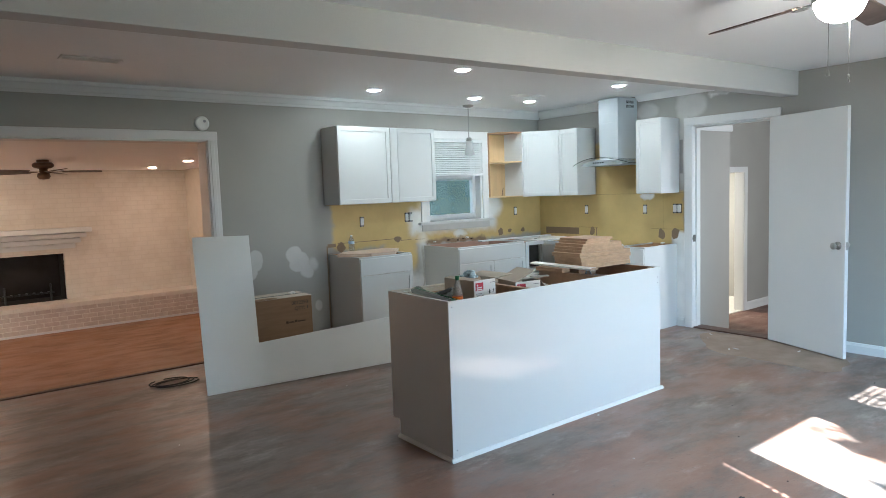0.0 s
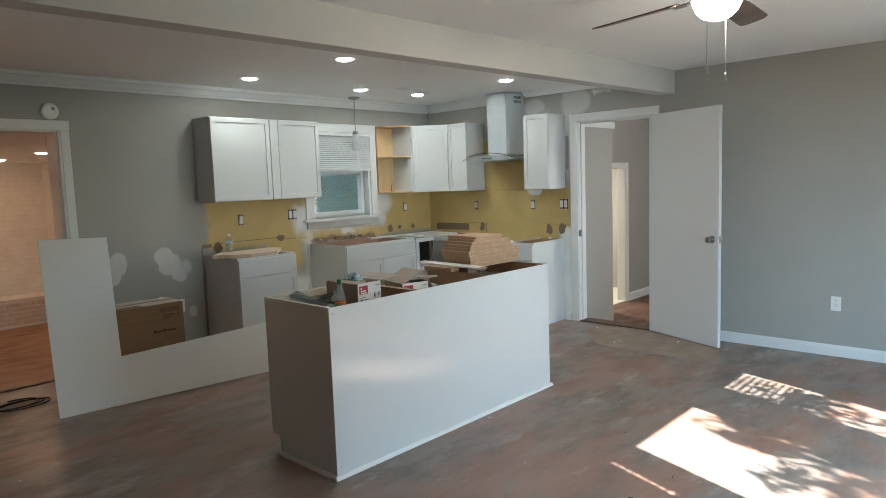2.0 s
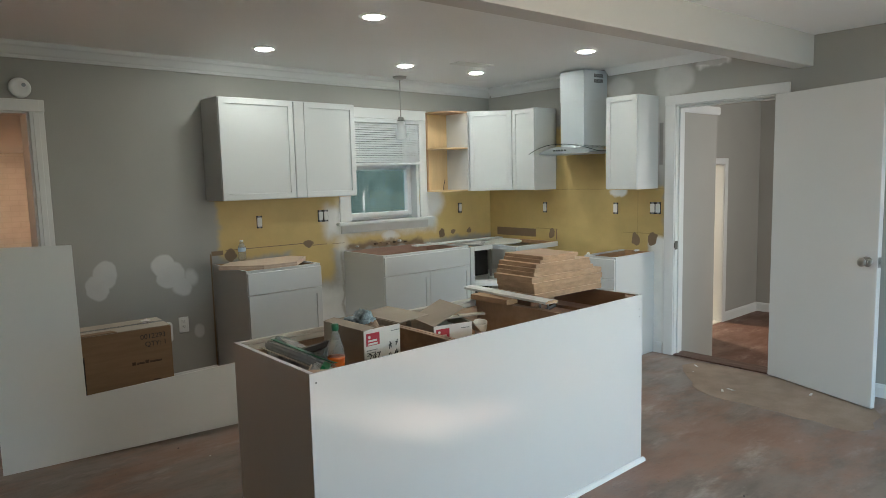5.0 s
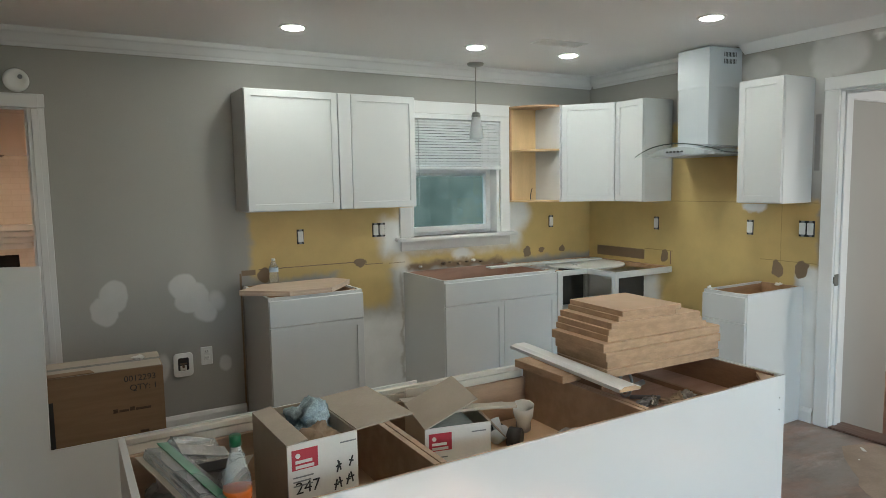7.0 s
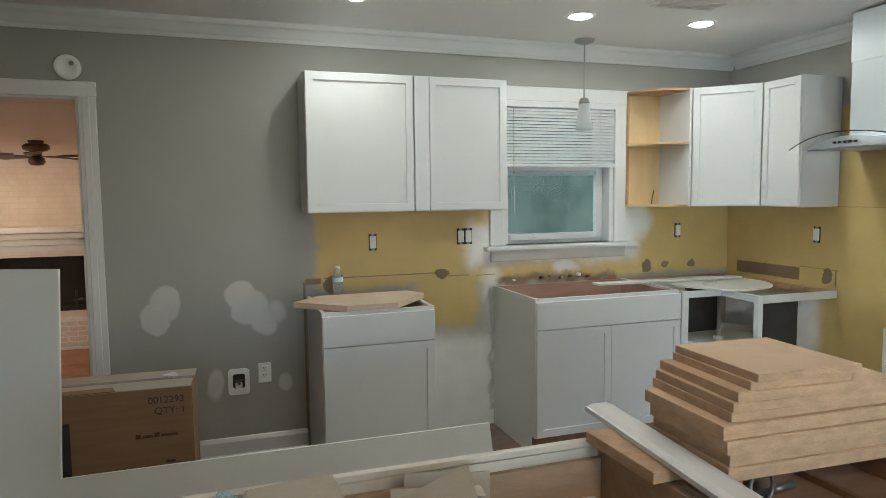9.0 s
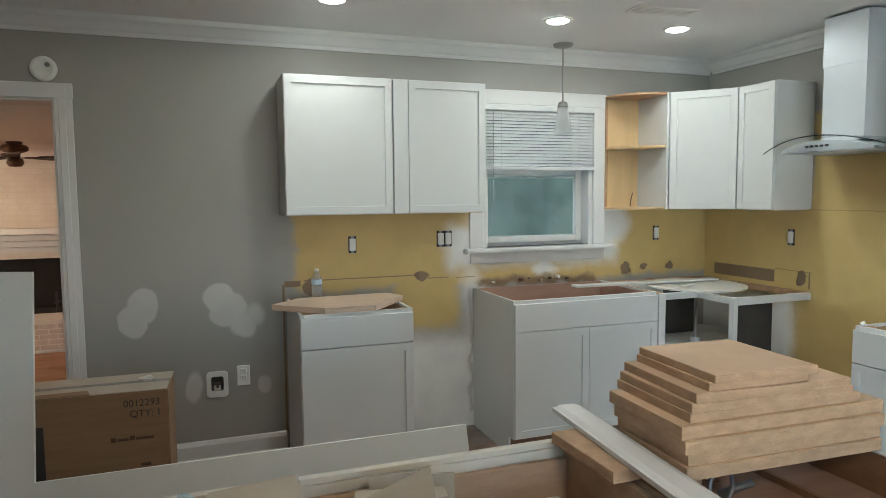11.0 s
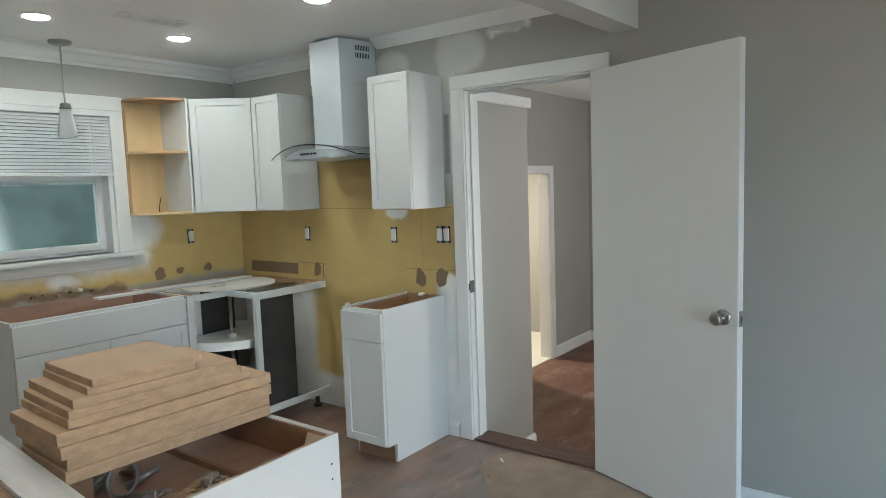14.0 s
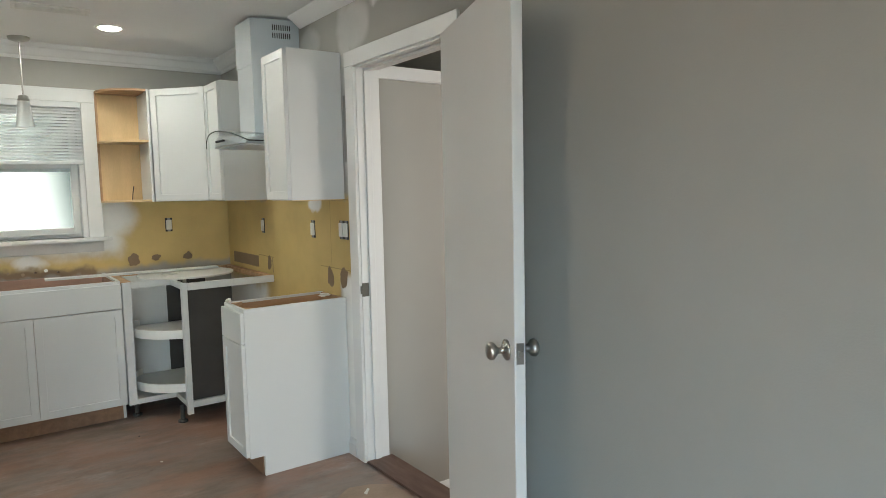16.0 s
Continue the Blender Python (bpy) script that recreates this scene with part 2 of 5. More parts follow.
brass = plain("antique_brass", (0.16, 0.11, 0.08), 0.4, 0.8, vary=0.08, dark=0.6)
black_panel = plain("black_hardboard", (0.035, 0.032, 0.03), 0.7, vary=0.1)
black_plastic = plain("black_plastic", (0.02, 0.02, 0.02), 0.4, vary=0.04, relief=0.02)
white_plastic = plain("white_plastic", (0.78, 0.78, 0.75), 0.35, vary=0.03, relief=0.01)
metal_box = plain("outlet_box_metal", (0.30, 0.31, 0.33), 0.45, 0.8, vary=0.1)
blind_vinyl = plain("blind_vinyl", (0.68, 0.69, 0.69), 0.45, vary=0.02, relief=0.02)
dark_blade = plain("walnut_blade", (0.10, 0.065, 0.05), 0.4, vary=0.12, scale=5, grain=60, relief=0.03, dark=0.5)
soot = plain("sooty_firebrick", (0.025, 0.02, 0.018), 0.9, vary=0.15, scale=4)
cloth_blue = plain("blue_white_cloth", (0.50, 0.66, 0.74), 0.85, vary=0.25, scale=30, grain=300, relief=0.2, dark=0.32)
paper_brown = plain("crumpled_paper", (0.34, 0.25, 0.17), 0.85, vary=0.12, scale=20, relief=0.2, dark=0.6)
green_plastic = plain("green_plastic", (0.015, 0.13, 0.05), 0.3, vary=0.05)
orange_drink = plain("orange_drink", (0.75, 0.17, 0.03), 0.25, vary=0.03, relief=0)
tape_clear = plain("packing_film", (0.58, 0.56, 0.53), 0.15, vary=0.16, scale=22, dark=0.5, relief=0.3)
film_bsdf = tape_clear.node_tree.nodes["Principled BSDF"]
film_bsdf.inputs["Transmission Weight"].default_value, film_bsdf.inputs["IOR"].default_value = 0.3, 1.3
clear_glass = glassy("window_glass", (0.93, 0.98, 0.96))
hood_glass = glassy("hood_glass", (0.95, 0.975, 0.97), 0.0, 1.06)
frosted = glassy("frosted_shade", (0.98, 0.99, 0.99), 0.30, 1.03)
frosted.node_tree.nodes["Principled BSDF"].inputs["Transmission Weight"].default_value = 0.9
clear_plastic = plain("clear_plastic", (0.80, 0.83, 0.83), 0.10, vary=0.04, scale=30, grain=90, relief=0.1, dark=0.8)
plastic_bsdf = clear_plastic.node_tree.nodes["Principled BSDF"]
plastic_bsdf.inputs["Transmission Weight"].default_value, plastic_bsdf.inputs["IOR"].default_value = 0.80, 1.08
lamp_white = glowing("downlight_diffuser", (0.94, 0.97, 0.925), 13.5)
lamp_warm = glowing("warm_downlight_diffuser", (1.0, 0.66, 0.46), 18.0)
globe_white = glowing("lit_globe", (1.0, 0.90, 0.76), 12.5)
porcelain = plain("tub_enamel", (0.76, 0.72, 0.64), 0.2, vary=0.03, relief=0)


def make_floor_material(name, base, red, pale, rough=0.55):
    """Scraped subfloor: streaks along x, blotches of old glue, pale dust."""
    m, nt, b = nodes_of(name)
    streak = noise_of(nt, 4.5, 8.0, 0.66, stretch=(0.5, 1.1, 1), lo=0.34, hi=0.70)
    blot = noise_of(nt, 1.6, 8.0, 0.68, stretch=(0.7, 1.2, 1), lo=0.42, hi=0.60)
    dust = noise_of(nt, 3.1, 9.0, 0.75, stretch=(0.5, 1.2, 1), lo=0.52, hi=0.76)
    speck = noise_of(nt, 34.0, 3.0, lo=0.62, hi=0.74)
    c = blend(nt, streak, base, tuple(v * 0.68 for v in base))
    c = blend(nt, calc(nt, "MULTIPLY", blot, 0.75), c, red)
    c = blend(nt, calc(nt, "MULTIPLY", dust, 0.8), c, pale)
    c = blend(nt, calc(nt, "MULTIPLY", speck, 0.35), c, tuple(v * 0.4 for v in base))
    nt.links.new(c, b.inputs["Base Color"])
    put_in(nt, b.inputs["Roughness"], calc(nt, "ADD", calc(nt, "MULTIPLY", streak, 0.2), rough - 0.08))
    bump(nt, b, calc(nt, "ADD", streak, speck), 0.25, 0.003)
    return m


floor_stuff = make_floor_material("scraped_subfloor", (0.205, 0.160, 0.134), (0.275, 0.145, 0.10), (0.44, 0.375, 0.33), 0.36)
hall_stuff = make_floor_material("hall_subfloor", (0.17, 0.085, 0.055), (0.15, 0.065, 0.04), (0.44, 0.35, 0.30), 0.5)
living_stuff = make_floor_material("living_plank", (0.285, 0.148, 0.082), (0.30, 0.155, 0.084), (0.315, 0.180, 0.108), 0.5)
tan_sheet = plain("tan_underlay", (0.36, 0.265, 0.20), 0.75, vary=0.14, scale=5, grain=90, relief=0.15, dark=0.6)


def make_brick_paint():
    m, nt, b = nodes_of("painted_brick")
    t = nt.nodes.new("ShaderNodeTexBrick")
    v = nt.nodes.new("ShaderNodeMapping")
    v.inputs["Rotation"].default_value = (radians(90), 0, 0)
    nt.links.new(place(nt), v.inputs[0])
    nt.links.new(v.outputs[0], t.inputs["Vector"])
    t.inputs["Color1"].default_value, t.inputs["Color2"].default_value, t.inputs["Mortar"].default_value = (0.72, 0.67, 0.60, 1), (0.70, 0.65, 0.58, 1), (0.67, 0.62, 0.55, 1)
    t.inputs["Scale"].default_value, t.inputs["Mortar Size"].default_value = 1.0, 0.008
    t.inputs["Brick Width"].default_value, t.inputs["Row Height"].default_value = 0.21, 0.075
    nt.links.new(blend(nt, calc(nt, "MULTIPLY", noise_of(nt, 5.0), 0.3), t.outputs["Color"], (0.5, 0.43, 0.35)), b.inputs["Base Color"])
    b.inputs["Roughness"].default_value = 0.7
    bump(nt, b, calc(nt, "SUBTRACT", 1.0, t.outputs["Fac"]), 0.2, 0.003)
    return m


brick_paint = make_brick_paint()


def make_backdrop():
    m, nt, b = nodes_of("garden_distance")
    s = nt.nodes.new("ShaderNodeSeparateXYZ")
    nt.links.new(place(nt), s.inputs[0])
    leaf = blend(nt, noise_of(nt, 2.2, 6.0), (0.056, 0.088, 0.086), (0.10, 0.146, 0.143))
    edge = calc(nt, "ADD", s.outputs[0], calc(nt, "MULTIPLY", s.outputs[2], 0.15))
    c = blend(nt, ramp(nt, edge, 5.35, 5.80), (0.92, 1.0, 1.0), leaf)
    b.inputs["Base Color"].default_value = (0, 0, 0, 1)
    b.inputs["Roughness"].default_value, b.inputs["Specular IOR Level"].default_value = 1.0, 0.0
    nt.links.new(c, b.inputs["Emission Color"])
    b.inputs["Emission Strength"].default_value = 0.125
    return m


# ---- building helpers ----
def box_in(bm, lo, hi, bevel=0.0):
    """A box between two corners, with its edges rounded off by bevel metres."""
    fresh = bmesh.new()
    bmesh.ops.create_cube(fresh, size=1.0)
    for v in fresh.verts:
        v.co = Vector([(a + b) / 2 + c * (b - a) for a, b, c in zip(lo, hi, v.co)])
    if bevel:
        bmesh.ops.bevel(fresh, geom=fresh.edges[:], offset=bevel, segments=1 if bevel < 0.004 else 2, affect="EDGES", clamp_overlap=True)
    join(bm, fresh)
    return bm


def join(bm, other, m=None):
    me = bpy.data.meshes.new("joined")
    other.to_mesh(me)
    other.free()
    if m:
        me.transform(m)
    bm.from_mesh(me)
    bpy.data.meshes.remove(me)
    return bm


def boxed(*corners, bevel=0.0):
    bm = bmesh.new()
    for lo, hi in corners:
        box_in(bm, lo, hi, bevel)
    return bm


def tube(bm, a, b, r, r2=None, n=16):
    """A round bar from a to b."""
    a, b = Vector(a), Vector(b)
    fresh = bmesh.new()
    bmesh.ops.create_cone(fresh, cap_ends=True, segments=n, radius1=r, radius2=r if r2 is None else r2, depth=(b - a).length)
    turn = (b - a).to_track_quat("Z", "Y").to_matrix().to_4x4()
    return join(bm, fresh, Matrix.Translation((a + b) / 2) @ turn)


def turned(bm, profile, n=24, m=None, ring=False):
    """A body of revolution about z from (radius, height) pairs."""
    fresh = bmesh.new()
    rings = []
    for r, z in profile:
        rings.append([fresh.verts.new((r * math.cos(2 * math.pi * k / n), r * math.sin(2 * math.pi * k / n), z)) for k in range(n)])
    for a, b in zip(rings, rings[1:]):
        for k in range(n):
            fresh.faces.new((a[k], a[(k + 1) % n], b[(k + 1) % n], b[k]))
    if ring:
        for k in range(n):
            fresh.faces.new((rings[-1][k], rings[-1][(k + 1) % n], rings[0][(k + 1) % n], rings[0][k]))
    if profile[0][0] > 1e-4 and not ring:
        fresh.faces.new(list(reversed(rings[0])))
    if profile[-1][0] > 1e-4 and not ring:
        fresh.faces.new(rings[-1])
    bmesh.ops.remove_doubles(fresh, verts=fresh.verts[:], dist=1e-5)
    bmesh.ops.recalc_face_normals(fresh, faces=fresh.faces[:])
    return join(bm, fresh, m)


def slab(bm, outline, z0, z1):
    """An outline in x and y, drawn up from z0 to z1."""
    fresh = bmesh.new()
    low = [fresh.verts.new((x, y, z0)) for x, y in outline]
    high = [fresh.verts.new((x, y, z1)) for x, y in outline]
    fresh.faces.new(list(reversed(low)))
    fresh.faces.new(high)
    for k in range(len(low)):
        j = (k + 1) % len(low)
        fresh.faces.new((low[k], low[j], high[j], high[k]))
    bmesh.ops.recalc_face_normals(fresh, faces=fresh.faces[:])
    return join(bm, fresh)


def run(bm, profile, a, b, side):
    """A moulding: a profile of (out, up) drawn from a to b; out points to side."""
    a, b, side = Vector(a), Vector(b), Vector(side)
    fresh = bmesh.new()
    ends = [[fresh.verts.new(p + side * o + Vector((0, 0, u))) for o, u in profile] for p in (a, b)]
    n = len(profile)
    for k in range(n):
        fresh.faces.new((ends[0][k], ends[0][(k + 1) % n], ends[1][(k + 1) % n], ends[1][k]))
    fresh.faces.new(ends[0])
    fresh.faces.new(list(reversed(ends[1])))
    bmesh.ops.recalc_face_normals(fresh, faces=fresh.faces[:])
    return join(bm, fresh)


def mesh_of(name, bm, material, smooth=False):
    me = bpy.data.meshes.new(name)
    bm.to_mesh(me)
    bm.free()
    for mat in material if isinstance(material, (list, tuple)) else [material]:
        me.materials.append(mat)
    if smooth:
        for p in me.polygons:
            p.use_smooth = True
    return me


def part(name, bm, material, parent, label="", smooth=False):
    ob = new(name, mesh_of(name, bm, material, smooth))
    ob.parent = parent
    return tagged(ob, label)


def thing(name, m, label, category, group=""):
    ob = new(name)
    ob.empty_display_size = 0.05
    ob.matrix_world = m
    return tagged(ob, label, category, group)


def setting(name, bm, material, label="", smooth=False, category=""):
    return tagged(new(name, mesh_of(name, bm, material, smooth)), label, category, kind="structure")


# ---- the shell ----
N, E, S, W, TOP = 6.03, 6.22, -1.0, -1.6, 2.42
LOW, LIVING_TOP, HALL_TOP = -0.42, 2.0, 2.44
floor = setting("floor", boxed(((W - 0.2, S - 0.2, -0.30), (E + 0.13, N + 0.23, 0.0))), floor_stuff, "scraped brown subfloor with glue and dust stains", category="floor")
setting("ceiling", boxed(((W - 0.2, S - 0.2, TOP), (E + 0.13, N + 0.23, TOP + 0.1))), ceiling_paint, "white painted drywall ceiling", category="ceiling")

OPEN_L, OPEN_R, OPEN_T = -0.9, 2.09, 1.995
WIN = (4.455, 5.26, 1.15, 2.06)
setting("wall_north", boxed(
    ((W - 0.2, N, 0), (OPEN_L, N + 0.22, TOP)), ((OPEN_L, N, OPEN_T), (OPEN_R, N + 0.22, TOP)),
    ((OPEN_R, N, 0), (WIN[0], N + 0.22, TOP)), ((WIN[0], N, 0), (WIN[1], N + 0.22, WIN[2])),
    ((WIN[0], N, WIN[3]), (WIN[1], N + 0.22, TOP)), ((WIN[1], N, 0), (E + 0.13, N + 0.22, TOP))), paint_north,
    "grey kitchen wall with bare yellow backsplash and filler patches", category="wall")
DOOR_Y0, DOOR_Y1, DOOR_T = 3.12, 3.93, 2.06
setting("wall_east", boxed(
    ((E, S - 0.2, LOW), (E + 0.13, DOOR_Y0, TOP)), ((E, DOOR_Y0, DOOR_T), (E + 0.13, DOOR_Y1, TOP)),
    ((E, DOOR_Y1, LOW), (E + 0.13, N, TOP))), paint_east, "grey wall with bare yellow area behind the hood", category="wall")
PATIO = (2.18, 4.85, 2.03)
setting("wall_south", boxed(
    ((W - 0.2, S - 0.2, 0), (PATIO[0], S, TOP)), ((PATIO[0], S - 0.2, PATIO[2]), (PATIO[1], S, TOP)), ((PATIO[1], S - 0.2, 0), (E, S, TOP))),
    paint_grey, "plain grey wall", category="wall")
setting("wall_west", boxed(((W - 0.2, S, 0), (W, N, TOP))), paint_grey, "plain grey wall", category="wall")

# the dropped beam, not quite square to the walls
beam = bmesh.new()
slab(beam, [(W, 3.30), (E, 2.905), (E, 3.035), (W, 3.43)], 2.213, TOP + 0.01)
setting("beam", beam, beam_paint, "pale boxed ceiling beam", category="beam")

CROWN = [(0, 0), (0.012, 0), (0.02, 0.018), (0.03, 0.024), (0.058, 0.062), (0.07, 0.07), (0.078, 0.095), (0, 0.095)]
bm = run(bmesh.new(), CROWN, (W, N, TOP - 0.095), (E, N, TOP - 0.095), (0, -1, 0))
setting("trim_crown_north", bm, trim_paint, "white crown moulding", category="trim")
bm = run(bmesh.new(), CROWN, (E, 4.90, TOP - 0.095), (E, N - 0.05, TOP - 0.095), (-1, 0, 0))
setting("trim_crown_east", bm, trim_paint, "white crown moulding", category="trim")
bm = run(bmesh.new(), [(0, 0), (0.008, 0), (0.075, 0.052), (0.08, 0.058), (0, 0.058)], (E, 3.04, TOP - 0.059), (E, 4.55, TOP - 0.059), (-1, 0, 0))
setting("trim_ceiling_strip", bm, ceiling_paint, "plain white sloped strip under the ceiling", category="trim")

BASE = [(0, 0), (0.016, 0), (0.016, 0.065), (0.010, 0.078), (0.006, 0.088), (0, 0.09)]
for name, a, b, side in (("baseboard_east", (E, S, 0), (E, DOOR_Y0 - 0.07, 0), (-1, 0, 0)), ("baseboard_corner", (E, 4.01, 0), (E, 4.09, 0), (-1, 0, 0)),
                         ("baseboard_west", (W, S, 0), (W, N, 0), (1, 0, 0))):
    setting(name, run(bmesh.new(), BASE, a, b, side), trim_paint, "white baseboard", category="baseboard")
TALL = [(0, 0), (0.022, 0), (0.022, 0.018), (0.016, 0.024), (0.016, 0.095), (0.008, 0.115), (0, 0.12)]
setting("baseboard_north", run(bmesh.new(), TALL, (2.18, N, 0.0), (3.20, N, 0.0), (0, -1, 0)), trim_paint, "white baseboard", category="baseboard")


def casing(name, along, a0, a1, top, face, wide=0.09, back=False):
    """Flat door or opening casing round an opening from a0 to a1, on the wall face."""
    bm = bmesh.new()
    out = 0.018 if back else -0.018
    for lo, hi, z0, z1 in ((a0 - wide, a0, 0 if face > 0 else 0, top), (a1, a1 + wide, 0, top), (a0 - wide - 0.004, a1 + wide + 0.004, top, top + wide * 0.9)):
        f0, f1 = sorted((face, face + out))
        if along == "x":
            box_in(bm, (lo, f0, z0), (hi, f1, z1), 0.003)
            box_in(bm, (lo + wide * 0.25, f0 - 0.006, z0), (hi - wide * 0.35, f0 + 0.002, z1 - 0.004), 0.002)
        else:
            box_in(bm, (f0, lo, z0), (f1, hi, z1), 0.003)
    return setting(name, bm, trim_paint, "white painted casing", category="trim")


casing("trim_living_opening", "x", OPEN_L, OPEN_R, OPEN_T, N, 0.085)
setting("trim_living_jamb", boxed(((OPEN_R - 0.012, N, 0), (OPEN_R + 0.001, N + 0.222, OPEN_T)), ((OPEN_L, N, OPEN_T - 0.012), (OPEN_R, N + 0.222, OPEN_T + 0.001))), trim_paint, "white opening lining", category="trim")
setting("trim_nosing", boxed(((OPEN_L, N + 0.175, -0.03), (OPEN_R, N + 0.2285, 0.010)), bevel=0.004), dark_wood, "dark wooden step nosing", category="trim")
casing("trim_hall_door", "y", DOOR_Y0 + 0.015, DOOR_Y1 - 0.015, DOOR_T - 0.01, E, 0.085)
setting("trim_hall_jamb", boxed(
    ((E - 0.002, DOOR_Y1 - 0.02, 0), (E + 0.132, DOOR_Y1 + 0.001, DOOR_T)), ((E - 0.002, DOOR_Y0 - 0.001, 0), (E + 0.132, DOOR_Y0 + 0.02, DOOR_T)),
    ((E - 0.002, DOOR_Y0, DOOR_T - 0.02), (E + 0.132, DOOR_Y1, DOOR_T + 0.001)),
    ((E + 0.04, DOOR_Y1 - 0.032, 0), (E + 0.075, DOOR_Y1 - 0.018, DOOR_T - 0.02)), ((E + 0.04, DOOR_Y0 + 0.018, 0), (E + 0.075, DOOR_Y0 + 0.032, DOOR_T - 0.02)),
    ((E + 0.04, DOOR_Y0 + 0.02, DOOR_T - 0.034), (E + 0.075, DOOR_Y1 - 0.02, DOOR_T - 0.019)), bevel=0.002), trim_paint, "white door frame with stops", category="trim")
setting("trim_threshold", boxed(((E - 0.01, DOOR_Y0 + 0.02, 0.0), (E + 0.15, DOOR_Y1 - 0.02, 0.012)), bevel=0.004), dark_wood, "dark brown wooden threshold", category="trim")

# ---- hall behind the door ----
setting("hall_floor", boxed(((E + 0.13, 1.5, LOW - 0.1), (10.7, 8.0, LOW))), hall_stuff, "reddish dusty hall subfloor", category="floor")
setting("hall_step", boxed(((E + 0.13, 2.6, LOW), (E + 0.40, 4.08, -0.21)), bevel=0.006), hall_stuff, "wooden step down to the hall", category="step")
setting("hall_ceiling", boxed(((E + 0.13, 1.5, HALL_TOP), (10.7, 8.0, HALL_TOP + 0.1))), ceiling_paint, "white hall ceiling", category="ceiling")
setting("wall_hall_partition", boxed(((E + 0.13, 4.08, LOW), (7.23, 4.20, 2.03))), paint_grey, "grey partition wall beside the step", category="wall")
setting("trim_partition_cap", boxed(((E + 0.13, 4.055, 2.03), (7.26, 4.22, 2.10)), bevel=0.006), trim_paint, "white cap moulding on the partition", category="trim")
BX0, BX1, BT = 8.72, 9.42, 1.60
setting("wall_hall_north", boxed(
    ((7.0, 5.06, LOW), (BX0, 5.18, HALL_TOP)), ((BX0, 5.06, BT), (BX1, 5.18, HALL_TOP)), ((BX1, 5.06, LOW), (10.44, 5.18, HALL_TOP))), paint_grey, "light grey hall wall with bathroom opening", category="wall")
setting("wall_hall_west", boxed(((7.0, 4.20, LOW), (7.1, 5.06, HALL_TOP))), paint_grey, "plain grey wall", category="wall")
setting("wall_hall_east", boxed(((10.44, 1.5, LOW), (10.6, 8.0, HALL_TOP))), paint_grey, "grey hall end wall", category="wall")
setting("wall_hall_south", boxed(((E + 0.13, 1.5, LOW), (10.6, 1.62, HALL_TOP))), paint_grey, "plain grey wall", category="wall")
setting("wall_bath_back", boxed(((7.0, 7.6, LOW), (10.6, 7.7, HALL_TOP)), ((7.0, 5.18, LOW), (7.1, 7.6, HALL_TOP))), plain("bath_paint", (0.70, 0.62, 0.48), 0.5), "cream bathroom wall", category="wall")
bm = boxed(((BX1, 5.04, LOW), (BX1 + 0.08, 5.06, BT + 0.08)), ((BX0 - 0.08, 5.04, LOW), (BX0, 5.06, BT + 0.08)), ((BX0, 5.04, BT), (BX1, 5.06, BT + 0.08)), ((BX1 - 0.012, 5.055, LOW), (BX1 + 0.001, 5.19, BT)), bevel=0.003)
setting("trim_bath_door", bm, trim_paint, "white bathroom door casing", category="trim")
for name, a, b, side in (("baseboard_hall_north", (BX1 + 0.08, 5.06, LOW), (10.44, 5.06, LOW), (0, -1, 0)), ("baseboard_hall_east", (10.44, 1.62, LOW), (10.44, 5.06, LOW), (-1, 0, 0))):
    setting(name, run(bmesh.new(), TALL, a, b, side), trim_paint, "white baseboard", category="baseboard")
setting("baseboard_partition", run(run(bmesh.new(), BASE, (E + 0.41, 4.08, LOW), (7.246, 4.08, LOW), (0, -1, 0)), BASE, (7.23, 4.066, LOW), (7.23, 4.20, LOW), (1, 0, 0)), trim_paint, "white baseboard", category="baseboard")
setting("bath_floor", boxed(((7.1, 5.19, LOW), (10.44, 7.6, LOW + 0.012)), ((BX0, 5.06, LOW), (BX1 - 0.012, 5.19, LOW + 0.012))), porcelain, "pale bathroom floor", category="floor")
tub = thing("bathtub", pose(8.9, 6.3, LOW + 0.0122), "cream enamel bathtub on the bathroom floor", "bathtub")
part("apron", boxed(((0, 0, 0), (1.4, 0.05, 0.5)), ((0, 0.05, 0), (0.06, 0.75, 0.5)), ((1.34, 0.05, 0), (1.4, 0.75, 0.5)), ((0, 0.75, 0), (1.4, 0.8, 0.5)), ((0.06, 0.05, 0.0), (1.34, 0.75, 0.08)), bevel=0.012), porcelain, tub)

# ---- living room beyond the wide opening ----
LX0, LX1, LY = -3.0, 3.62, 11.9
setting("living_floor", boxed(((LX0, N + 0.23, LOW - 0.1), (LX1, LY + 0.1, LOW))), living_stuff, "orange-brown living room floor", category="floor")
setting("living_ceiling", boxed(((LX0, N + 0.22, LIVING_TOP), (LX1 + 0.1, LY + 0.1, LIVING_TOP + 0.1))), ceiling_paint, "white living room ceiling", category="ceiling")
setting("wall_step_riser", boxed(((LX0, N + 0.215, LOW), (LX1, N + 0.228, -0.03))), trim_paint, "white step riser", category="wall")
FX0, FX1, FZ0, FZ1 = -0.2, 1.71, 0.0, 0.72
setting("wall_fireplace", boxed(((LX0, LY, LOW), (FX0, LY + 0.1, LIVING_TOP)), ((FX0, LY, FZ1), (FX1, LY + 0.1, LIVING_TOP)), ((FX1, LY, LOW), (LX1 + 0.1, LY + 0.1, LIVING_TOP)), ((FX0, LY, LOW), (FX1, LY + 0.1, FZ0))), brick_paint, "cream painted brick fireplace wall", category="wall")
setting("wall_living_east", boxed(((LX1, N + 0.22, LOW), (LX1 + 0.1, LY, LIVING_TOP))), plain("living_paint", (0.68, 0.62, 0.53), 0.6), "cream living room wall", category="wall")
